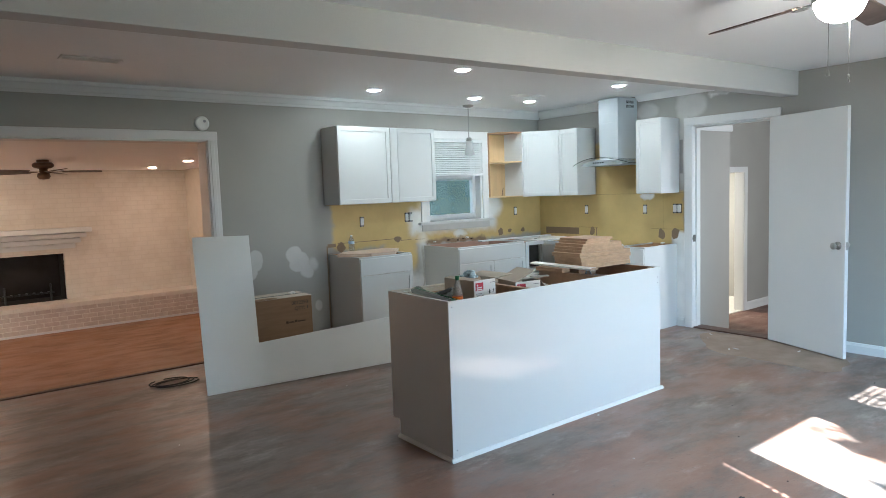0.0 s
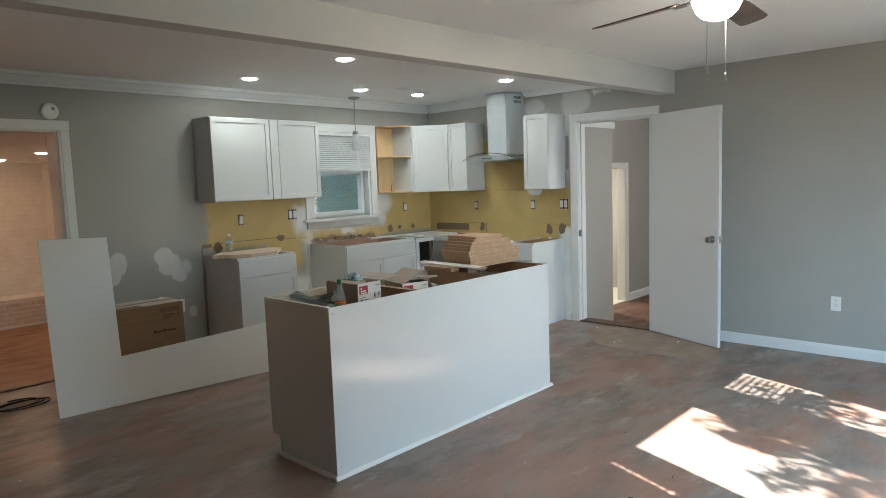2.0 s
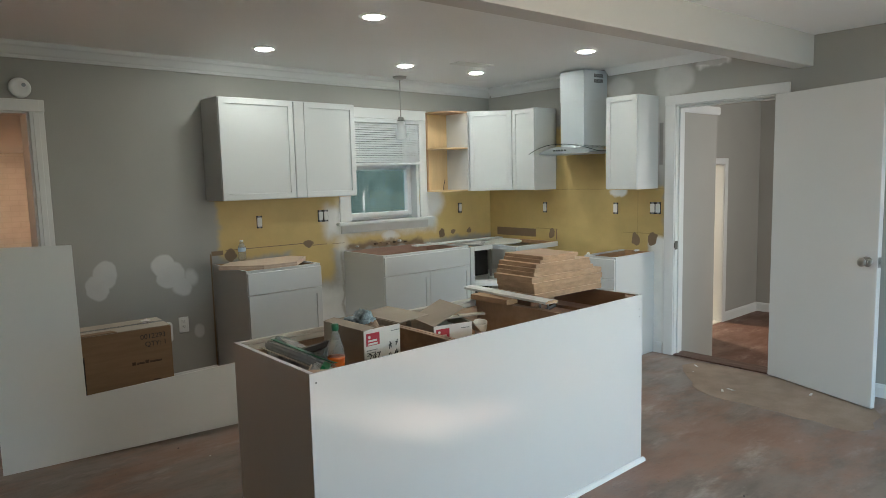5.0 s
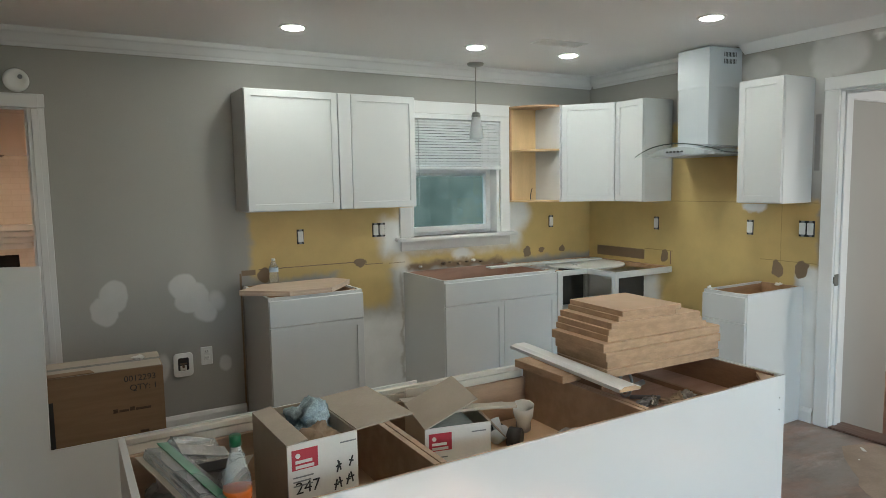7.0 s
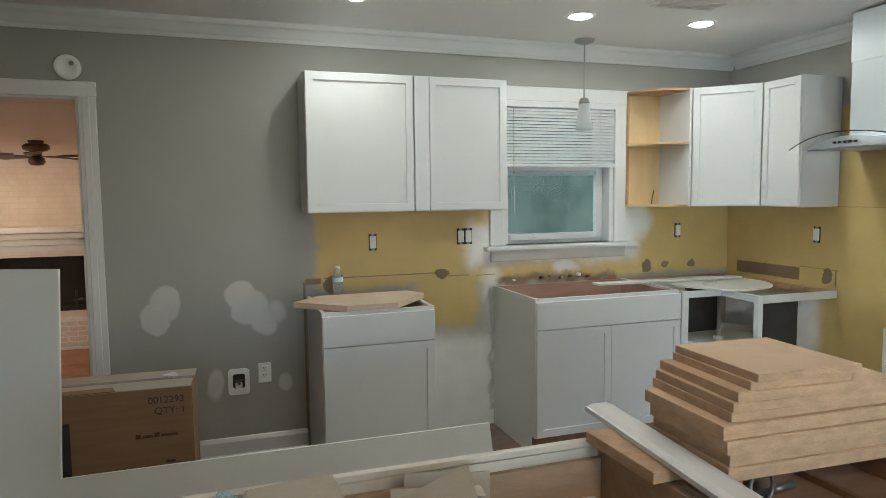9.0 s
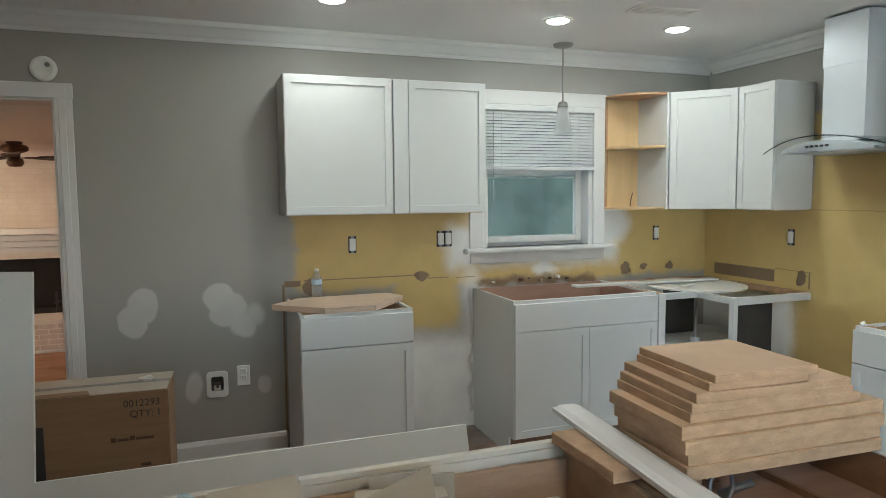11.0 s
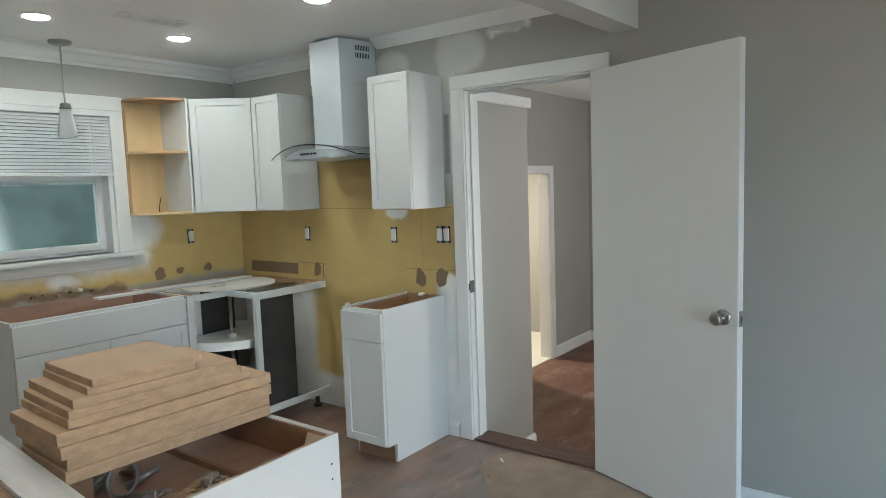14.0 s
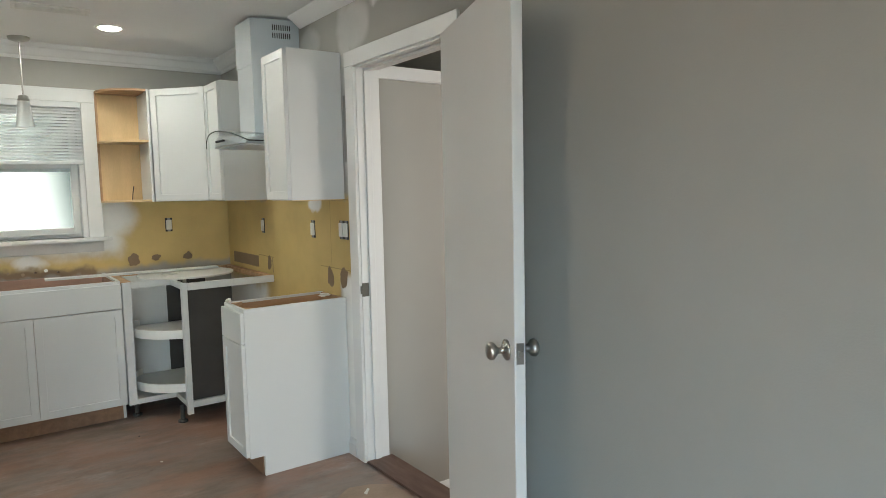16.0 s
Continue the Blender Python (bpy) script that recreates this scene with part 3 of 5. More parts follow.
setting("wall_living_west", boxed(((LX0 - 0.1, N + 0.22, LOW), (LX0, LY, LIVING_TOP))), plain("living_paint_west", (0.68, 0.62, 0.53), 0.6), "cream living room wall", category="wall")

fireplace = thing("fireplace", pose(0, LY, LOW), "cream painted brick fireplace with black firebox", "fireplace")
part("hearth", boxed(((LX0, -0.5, 0), (LX1, 0, 0.36)), bevel=0.01), brick_paint, fireplace, "raised brick hearth")
part("hearth_cap", boxed(((LX0, -0.52, 0.36), (LX1, 0, 0.42)), bevel=0.01), brick_paint, fireplace)
part("firebox", boxed(((FX0, 0.5, 0.42), (FX1, 0.55, 1.14)), ((FX0 - 0.03, 0.1, 0.4), (FX0 + 0.02, 0.5, 1.16)), ((FX1 - 0.02, 0.1, 0.4), (FX1 + 0.03, 0.5, 1.16)), ((FX0, 0.1, 1.14), (FX1, 0.55, 1.18)), ((FX0, 0.0, 0.38), (FX1, 0.55, 0.424))), soot, fireplace, "sooty black firebox")
for k in range(4):
    part("mantel_course", boxed(((FX0 - 0.3 - 0.06 * k, -0.07 - 0.08 * k, 1.22 + 0.082 * k), (FX1 + 0.16 + 0.07 * k, 0, 1.292 + 0.082 * k)), bevel=0.008), trim_paint, fireplace, "stepped cream mantel course")
brick_old = plain("old_painted_brick", (0.66, 0.575, 0.50), 0.8, vary=0.10, scale=12, grain=120, relief=0.3, dark=0.6)
tone = brick_old.node_tree.nodes.new("ShaderNodeObjectInfo").outputs["Random"]
brick_bsdf = brick_old.node_tree.nodes["Principled BSDF"]
shade_of = brick_bsdf.inputs["Base Color"].links[0].from_socket
brick_old.node_tree.links.new(blend(brick_old.node_tree, calc(brick_old.node_tree, "MULTIPLY", tone, 0.38), shade_of, (0.46, 0.36, 0.30)), brick_bsdf.inputs["Base Color"])
BRICKS = [mesh_of("brick", boxed(((-0.097, -0.009, -0.028), (0.097, 0.0, 0.028)), bevel=0.003), brick_old), mesh_of("brick", boxed(((-0.093, -0.006, -0.027), (0.097, 0.0, 0.027)), bevel=0.003), brick_old)]
pick = random.Random(11)
for row in range(5):
    for k in range(24):
        ob = new("brick", pick.choice(BRICKS))
        ob.parent, ob.location = fireplace, (-1.15 + 0.205 * k + 0.1 * (row % 2), -0.5005, 0.066 + 0.066 * row)
        tagged(ob)
grate = bmesh.new()
for k in range(7):
    tube(grate, (0.9 + 0.1 * k, 0.05, 0.55), (0.9 + 0.1 * k, 0.4, 0.52), 0.012, n=8)
for x in (0.9, 1.5):
    tube(grate, (x, 0.06, 0.424), (x, 0.06, 0.68), 0.014, n=8)
tube(grate, (0.85, 0.1, 0.54), (1.55, 0.1, 0.54), 0.012, n=8)
part("grate", grate, black_plastic, fireplace, "black iron grate")
setting("baseboard_hearth", boxed(((LX0, LY - 0.515, LOW), (LX1, LY - 0.5, LOW + 0.03))), trim_paint, "pale strip along the hearth", category="trim")

# ---- kitchen cabinets ----
def shaker(x0, x1, z0, z1, rail=0.06, depth=0.019, y=0.0):
    """A door or drawer front with a recessed middle, its face at y and its back at y + depth."""
    bm = box_in(bmesh.new(), (x0, y, z0), (x1, y + depth, z1))
    front = min(bm.faces, key=lambda f: f.calc_center_median().y)
    rim = [e for e in front.edges]
    bmesh.ops.inset_individual(bm, faces=[front], thickness=rail)
    bmesh.ops.inset_individual(bm, faces=[front], thickness=0.0015)
    for v in front.verts:
        v.co.y += 0.009
    bmesh.ops.bevel(bm, geom=rim, offset=0.0015, segments=1, affect="EDGES")
    return bm


def base_cabinet(m, w, h, d, doors, label, drawer=0.155, toe=0.105, inside=raw_wood):
    """An open-topped base cabinet; local x along its front, y back from the doors' faces."""
    c = thing("base_cabinet", m, label, "cabinet", "base cabinets")
    f = 0.0195
    for x in (0, w - 0.018):
        bm = slab(bmesh.new(), [(f, toe), (f, h), (d, h), (d, 0), (f + 0.075, 0), (f + 0.075, toe)], x, x + 0.018)
        bm.transform(Matrix(((0, 0, 1, 0), (1, 0, 0, 0), (0, 1, 0, 0), (0, 0, 0, 1))))
        part("side_panel", bm, cabinet_paint, c)
    for x in (0.019, w - 0.021):
        part("side_lining", boxed(((x, f + 0.02, toe + 0.02), (x + 0.002, d - 0.01, h - 0.012))), inside, c, "bare wood inner side")
    part("back_panel", boxed(((0.018, d - 0.012, toe), (w - 0.018, d, h - 0.003))), inside, c, "bare wood back panel")
    part("bottom_panel", boxed(((0.018, f, toe), (w - 0.018, d - 0.012, toe + 0.018))), inside, c)
    part("top_shelf", boxed(((0.022, f + 0.02, h - 0.17), (w - 0.022, d - 0.014, h - 0.155))), inside, c, "bare wood drawer bottom")
    part("face_frame", boxed(((0.0185, f - 0.0002, toe), (0.035, f + 0.018, h)), ((w - 0.035, f - 0.0002, toe), (w - 0.0185, f + 0.018, h)), ((0.035, f - 0.0002, h - 0.035), (w - 0.035, f + 0.018, h)),
                             ((0.035, f - 0.0002, toe), (w - 0.035, f + 0.018, toe + 0.03)), bevel=0.0012), cabinet_paint, c)
    part("toe_kick", boxed(((0.018, f + 0.07, 0), (w - 0.018, f + 0.075, toe))), raw_dark, c, "bare brown toe kick")
    part("drawer_front", box_in(bmesh.new(), (0.002, 0, h - 0.018 - drawer), (w - 0.002, 0.019, h - 0.018), 0.002), cabinet_paint, c)
    step = (w - 0.004) / doors
    for k in range(doors):
        part("door", shaker(0.002 + step * k + 0.001, 0.002 + step * (k + 1) - 0.001, toe + 0.008, h - 0.022 - drawer), cabinet_paint, c)
    for x in (0.05, w - 0.07):
        part("corner_brace", slab(bmesh.new(), [(x - 0.03, f + 0.02), (x + 0.05, f + 0.02), (x - 0.03, f + 0.09)] if x < w / 2 else [(x - 0.03, f + 0.02), (x + 0.05, f + 0.02), (x + 0.05, f + 0.09)], h - 0.02, h - 0.004), raw_wood, c)
    return c


def wall_cabinet(m, w, h, d, doors, label, rail=0.058, filler=0.0):
    """A wall cabinet; local x along its front, y back from the doors' faces."""
    c = thing("wall_cabinet", m, label, "cabinet", "wall cabinets")
    part("body", boxed(((0, 0.0195, 0), (w, d, h)), bevel=0.001), cabinet_paint, c)
    part("bottom_rail", boxed(((0.02, 0.03, -0.004), (w - 0.02, d, 0.001))), shelf_wood, c, "bare wood underside")
    if filler:
        part("filler_strip", boxed(((0.001, 0.0005, 0.004), (filler, 0.0192, h - 0.006)), bevel=0.0015), cabinet_paint, c)
    step = (w - 0.004 - filler) / doors
    for k in range(doors):
        part("door", shaker(filler + 0.002 + step * k + 0.001, filler + 0.002 + step * (k + 1) - 0.001, 0.004, h - 0.006, rail), cabinet_paint, c)
    return c


NF = 5.42
base_cabinet(pose(3.215, NF, 0), 0.585, 0.90, N - NF - 0.004, 1, "white shaker base cabinet with open top beside the appliance gap")
base_cabinet(pose(4.385, NF, 0), 0.955, 0.897, N - NF - 0.004, 2, "white shaker sink base cabinet with two doors, open top", inside=sink_wood)
base_cabinet(pose(5.64, 4.395, 0, 0, 0, -90), 0.30, 0.86, E - 5.64 - 0.004, 1, "narrow white shaker base cabinet beside the hall door")
for k in range(2):
    wide = 0.588 if k == 0 else 0.555
    wall_cabinet(pose(3.195 + (0.592 if k else 0), 5.712, 1.387), wide, 0.743, N - 5.712 - 0.004, 1, "white shaker wall cabinet with one door beside the window", 0.058, 0.085 if k else 0.0)
wall_cabinet(pose(5.903, 4.363, 1.387, 0, 0, -90), 0.295, 0.752, E - 5.903 - 0.004, 1, "narrow white shaker wall cabinet beside the hood")
wall_cabinet(pose(5.905, 5.415, 1.385, 0, 0, -90), 0.275, 0.752, E - 5.905 - 0.004, 1, "narrow white shaker wall cabinet between corner cabinet and hood")

# diagonal corner cabinet
corner = thing("corner_wall_cabinet", pose(5.633, 5.713, 1.385), "white diagonal corner wall cabinet with one shaker door", "cabinet", "wall cabinets")
ox, oy = 5.633, 5.713
bm = slab(bmesh.new(), [(0.014, 0.014), (0.286, -0.284), (E - ox - 0.004, -0.296), (E - ox - 0.004, N - oy - 0.004), (0.0, N - oy - 0.004)], 0, 0.752)
part("body", bm, cabinet_paint, corner)
bm = shaker(0.003, 0.401, 0.004, 0.746)
bm.transform(pose(0, 0, 0, 0, 0, math.degrees(math.atan2(-0.298, 0.272))))
part("door", bm, cabinet_paint, corner)

# open end shelf between window and corner cabinet
shelf = thing("end_shelf", pose(5.345, N, 1.385), "open maple end shelf with rounded white-edged shelves", "shelf")
part("back_panel", boxed(((0, -0.012, 0.0), (0.284, -0.004, 0.752))), shelf_wood, shelf)
part("side_panel", boxed(((0.27, -0.315, 0.0), (0.286, -0.012, 0.752)), bevel=0.001), cabinet_paint, shelf, "white side panel")
part("front_stile", boxed(((0.0, -0.035, 0.0), (0.014, -0.012, 0.752)), bevel=0.002), raw_wood, shelf)
for z in (0.0, 0.40, 0.738):
    arc = [(0.27, -0.012), (0.0, -0.012), (0.0, -0.06)] + [(0.27 - 0.27 * math.cos(a), -0.06 - 0.25 * math.sin(a)) for a in [k * math.pi / 20 for k in range(1, 11)]]
    part("shelf_board", slab(bmesh.new(), arc, z, z + 0.014), raw_wood if z > 0.5 else shelf_wood, shelf)
cord = bmesh.new()
tube(cord, (0.20, -0.03, 0.014), (0.205, -0.03, 0.06), 0.003, n=8)
tube(cord, (0.205, -0.03, 0.06), (0.212, -0.04, 0.11), 0.003, n=8)
part("cable_end", cord, black_plastic, shelf, "short black cable end")

# open corner base cabinet with turning trays
LX, LYB, LH = 5.345, 5.12, 0.885
lazy = thing("corner_base_cabinet", pose(LX, LYB, 0), "white open corner base cabinet with round turning trays", "cabinet", "base cabinets")
w0, d0, cut = E - LX - 0.004, N - LYB - 0.004, 0.285
yf = NF - LYB
def post(x0, x1, y0, y1, z0=0.1, z1=LH):
    return boxed(((x0, y0, z0), (x1, y1, z1)), bevel=0.002)
part("post", post(0.0, 0.05, yf, yf + 0.02), cabinet_paint, lazy)
part("post", post(cut - 0.005, cut + 0.03, 0, 0.035, 0.06), cabinet_paint, lazy)
part("top_rail", boxed(((0.05, yf, LH - 0.04), (cut, yf + 0.02, LH)), ((cut, 0.035, LH - 0.04), (cut + 0.02, yf + 0.02, LH)), bevel=0.002), cabinet_paint, lazy)
part("side_rail", boxed(((cut + 0.03, 0, LH - 0.045), (w0, 0.02, LH)), bevel=0.002), cabinet_paint, lazy)
part("side_rail", boxed(((cut + 0.03, 0, 0.10), (w0, 0.02, 0.14)), bevel=0.002), cabinet_paint, lazy)
part("bottom_rail", boxed(((0.05, yf, 0.1), (cut, yf + 0.02, 0.135)), ((cut, 0.035, 0.1), (cut + 0.02, yf + 0.02, 0.135)), bevel=0.002), cabinet_paint, lazy)
part("bottom_panel", slab(bmesh.new(), [(0.02, yf + 0.02), (cut + 0.02, yf + 0.02), (cut + 0.02, 0.03), (cut + 0.31, 0.03), (cut + 0.31, d0), (0.02, d0)], 0.112, 0.13), cabinet_paint, lazy)
part("side_panel", boxed(((0.0, yf + 0.02, 0.1), (0.016, d0, LH - 0.004))), cabinet_paint, lazy)
part("back_panel", boxed(((cut + 0.03, 0.024, 0.14), (cut + 0.31, 0.03, LH - 0.045))), black_panel, lazy, "black hardboard panel")
part("back_panel", boxed(((0.016, d0 - 0.2, 0.13), (0.35, d0 - 0.19, LH - 0.004))), cabinet_paint, lazy)
part("back_panel", boxed(((0.35, d0 - 0.2, 0.13), (0.62, d0 - 0.19, LH - 0.05))), black_panel, lazy, "black hardboard panel")
cx, cy = 0.415, 0.46
pole = tube(bmesh.new(), (cx, cy, 0.13), (cx, cy, LH - 0.02), 0.012)
part("pole", pole, nickel, lazy, "steel turning pole", True)
for z in (0.175, 0.52):
    bm = turned(bmesh.new(), [(0.02, z), (0.36, z), (0.36, z + 0.055), (0.352, z + 0.055), (0.352, z + 0.012), (0.03, z + 0.012), (0.03, z + 0.04), (0.013, z + 0.04), (0.013, z)], 40, Matrix.Translation((cx, cy, 0)))
    part("tray", bm, white_plastic, lazy, "round white plastic tray")
for z in (0.875,):
    part("top_disc", slab(bmesh.new(), [(cx + 0.02 + 0.31 * math.cos(k * math.pi / 20), cy + 0.03 + 0.31 * math.sin(k * math.pi / 20)) for k in range(40)], LH + 0.002, LH + 0.012), box_white, lazy, "pale round board on top")
    part("top_frame", boxed(((0.0, d0 - 0.05, LH - 0.03), (w0, d0, LH)), ((w0 - 0.05, 0.02, LH - 0.03), (w0, d0 - 0.05, LH)), ((0.0, yf + 0.02, LH - 0.02), (0.06, d0 - 0.05, LH))), raw_wood, lazy, "bare wood top frame")
for x, y in ((cut - 0.02, 0.08), (w0 - 0.06, 0.08), (0.06, yf + 0.1)):
    part("leveling_foot", turned(bmesh.new(), [(0.03, 0), (0.03, 0.012), (0.015, 0.02), (0.015, 0.112)], 12, Matrix.Translation((x, y, 0))), black_plastic, lazy, "black plastic foot")

strip = thing("filler_strip", pose(5.36, 5.735, 0.905, 0, 0, -3), "long white filler strip lying on the base cabinets", "board")
part("strip", boxed(((-0.4, -0.04, 0), (0.66, 0.04, 0.012)), bevel=0.001), cabinet_paint, strip)
bit = thing("wood_offcut", pose(5.66, 5.55, 0.898, 0, 0, 20), "small pale offcut on the round board", "offcut")
part("offcut", boxed(((-0.05, -0.02, 0), (0.05, 0.02, 0.012)), bevel=0.002), box_white, bit)

# ---- range hood ----
hood = thing("range_hood", pose(E, 4.758, 1.70), "stainless chimney range hood with curved glass canopy", "range hood")
def duct(x0, y0, y1, z0, z1, r=0.045):
    """A duct before the wall, its sides drawn in to the front."""
    line = [(-0.004, y0), (x0, y0 + r), (x0, y1 - r), (-0.004, y1)]
    return slab(bmesh.new(), line, z0, z1)


part("chimney", duct(-0.27, -0.185, 0.150, 0.055, 0.45), steel, hood)
part("chimney_sleeve", duct(-0.274, -0.189, 0.154, 0.45, 0.705), steel, hood)
for row in range(2):
    for k in range(9):
        bm = boxed(((0.05 + 0.012 * k, -0.0015, 0.60 + 0.045 * row), (0.056 + 0.012 * k, 0.001, 0.63 + 0.045 * row)))
        bm.transform(Matrix.Translation((-0.004, -0.189, 0)) @ pose(0, 0, 0, 0, 0, 180 - math.degrees(math.atan2(0.045, 0.27))))
        part("vent_slot", bm, black_plastic, hood)
shell = bmesh.new()
rings_ = []
for i in range(17):
    u = -1 + 2 * i / 16
    y, z, x = 0.275 * u, 0.012 + 0.044 * (1 - u * u), -0.425 + 0.05 * u * u
    rings_.append([shell.verts.new(p) for p in ((x, y, 0.0), (-0.004, y, 0.0), (-0.004, y, z), (x + 0.006, y, z))])
for a, b in zip(rings_, rings_[1:]):
    for k in range(4):
        shell.faces.new((a[k], a[(k + 1) % 4], b[(k + 1) % 4], b[k]))
shell.faces.new(rings_[0])
shell.faces.new(list(reversed(rings_[-1])))
bmesh.ops.recalc_face_normals(shell, faces=shell.faces[:])
part("body", shell, plain("hood_steel", (0.36, 0.39, 0.41), 0.30, 0.6, vary=0.05, scale=3, grain=200, relief=0.02, dark=0.85, stretch=(1, 0.03, 1)), hood)
part("filter_panel", boxed(((-0.37, -0.22, -0.006), (-0.05, 0.22, 0.002)), bevel=0.002), steel, hood)
for k in range(5):
    part("button", tube(bmesh.new(), (-0.42, 0.06 - 0.03 * k, 0.026), (-0.434, 0.06 - 0.03 * k, 0.026), 0.006, n=10), black_plastic, hood)
arch = bmesh.new()
rows_ = []
for i in range(25):
    u = -1 + 2 * i / 24
    y, z = 0.375 * u, 0.004 + 0.072 * (1 - u * u)
    rows_.append([arch.verts.new(p) for p in ((-0.455 + 0.0 * u * u + 0.06 * u * u, y, z), (-0.02, y, z), (-0.02, y, z + 0.006), (-0.455 + 0.06 * u * u, y, z + 0.006))])
for a, b in zip(rows_, rows_[1:]):
    for k in range(4):
        arch.faces.new((a[k], a[(k + 1) % 4], b[(k + 1) % 4], b[k]))
arch.faces.new(rows_[0])
arch.faces.new(list(reversed(rows_[-1])))
bmesh.ops.recalc_face_normals(arch, faces=arch.faces[:])
edge = bmesh.new()
rim_ = [(-0.455 + 0.06 * u * u, 0.375 * u, 0.007 + 0.072 * (1 - u * u)) for u in [-1 + 2 * i / 24 for i in range(25)]]
for a, b in zip(rim_, rim_[1:]):
    tube(edge, a, b, 0.0028, n=8)
part("glass_edge", edge, plain("dark_glass_edge", (0.03, 0.05, 0.045), 0.15, vary=0.02, relief=0), hood, "dark polished glass edge", True)
canopy = part("glass_canopy", arch, hood_glass, hood, "curved clear glass canopy")
canopy.visible_shadow = False

# ---- window ----
win = tagged(new("window_1"), "white double-hung window above the sink cabinet", "window", kind="structure")
win.matrix_world = pose(0, N, 0)
x0, x1, z0, z1 = WIN
part("casing", boxed(((x0 - 0.095, -0.018, z0), (x0, 0, z1)), ((x1, -0.018, z0), (x1 + 0.095, 0, z1)), ((x0 - 0.095, -0.02, z1), (x1 + 0.095, 0, z1 + 0.09)), bevel=0.003), trim_paint, win)
part("window_sill", boxed(((x0 - 0.135, -0.06, z0 - 0.028), (x1 + 0.14, 0.1, z0)), bevel=0.006), trim_paint, win)
part("apron", boxed(((x0 - 0.09, -0.016, z0 - 0.10), (x1 + 0.09, 0, z0 - 0.028)), bevel=0.003), plain("grey_primer", (0.62, 0.61, 0.59), 0.6), win, "pale primed apron")
part("window_frame", boxed(((x0, 0.0, z0), (x0 + 0.03, 0.2, z1)), ((x1 - 0.03, 0.0, z0), (x1, 0.2, z1)), ((x0, 0.0, z1 - 0.03), (x1, 0.2, z1)), ((x0, 0.1, z0), (x1, 0.2, z0 + 0.03)), bevel=0.002), trim_paint, win)
low = part("lower_sash", boxed(((x0 + 0.03, 0.085, z0 + 0.02), (x0 + 0.075, 0.12, 1.66)), ((x1 - 0.075, 0.085, z0 + 0.02), (x1 - 0.03, 0.12, 1.66)), ((x0 + 0.075, 0.085, z0 + 0.02), (x1 - 0.075, 0.12, z0 + 0.065)), ((x0 + 0.075, 0.085, 1.62), (x1 - 0.075, 0.12, 1.66)), bevel=0.003), trim_paint, win)
pane = part("pane", boxed(((x0 + 0.07, 0.1, z0 + 0.06), (x1 - 0.07, 0.104, 1.625))), clear_glass, low)
pane.visible_shadow = False
up = part("upper_sash", boxed(((x0 + 0.03, 0.13, 1.60), (x0 + 0.07, 0.16, z1 - 0.03)), ((x1 - 0.07, 0.13, 1.60), (x1 - 0.03, 0.16, z1 - 0.03)), ((x0 + 0.07, 0.13, 1.60), (x1 - 0.07, 0.16, 1.64)), ((x0 + 0.07, 0.13, z1 - 0.07), (x1 - 0.07, 0.16, z1 - 0.03)), bevel=0.003), trim_paint, win)
pane = part("pane", boxed(((x0 + 0.065, 0.143, 1.635), (x1 - 0.065, 0.147, z1 - 0.065))), clear_glass, up)
pane.visible_shadow = False
part("sash_lock", boxed(((4.83, 0.07, 1.655), (4.90, 0.10, 1.668)), ((4.855, 0.06, 1.668), (4.865, 0.09, 1.68)), bevel=0.003), nickel, win)

blind = thing("window_blind", pose(0, N - 0.012, 0), "white horizontal blind lowered over the upper sash", "blind")
part("head_rail", boxed(((x0 + 0.003, -0.02, z1 - 0.038), (x1 - 0.003, 0.010, z1 - 0.002)), bevel=0.003), blind_vinyl, blind)
slat_bm = boxed(((x0 + 0.004, -0.0124, -0.001), (x1 - 0.004, 0.0124, 0.001)))
slat_bm.transform(pose(0, 0, 0, 45, 0, 0))
slat_me = mesh_of("slat", slat_bm, blind_vinyl)
COUNT = int((z1 - 0.05 - 1.672) / 0.0205) + 1
for k in range(COUNT):
    ob = new("slat", slat_me)
    ob.parent, ob.location = blind, (0, -0.002, z1 - 0.052 - 0.0205 * k)
part("bottom_rail", boxed(((x0 + 0.004, -0.016, 1.646), (x1 - 0.004, 0.010, 1.668)), bevel=0.003), blind_vinyl, blind)
for x in (x0 + 0.12, x1 - 0.12):
    part("ladder_cord", tube(bmesh.new(), (x, -0.016, 1.66), (x, -0.016, z1 - 0.05), 0.0012, n=6), blind_vinyl, blind)
part("tilt_wand", tube(bmesh.new(), (x0 + 0.06, -0.025, 1.35), (x0 + 0.06, -0.022, z1 - 0.05), 0.003, n=8), clear_plastic, blind, "clear plastic wand")

back = setting("backdrop", boxed(((3.8, 8.6, -1), (9.2, 8.62, 4))), make_backdrop(), "bright garden distance outside the kitchen window", category="backdrop")

# ---- hall door, standing open against the wall ----
hinge, free = Vector((6.185, 3.135, 0.012)), Vector((5.89, 2.383, 0.012))
swing = math.degrees(math.atan2(free.y - hinge.y, free.x - hinge.x))
door = tagged(new("door_1"), "white flush interior door standing open into the room", "door", kind="structure")
door.matrix_world = Matrix.Translation(hinge) @ pose(0, 0, 0, 0, 0, swing)
LEN = (free - hinge).length
part("door_leaf", boxed(((0, 0.0, 0), (LEN, 0.035, 2.033)), bevel=0.0025), door_paint, door)
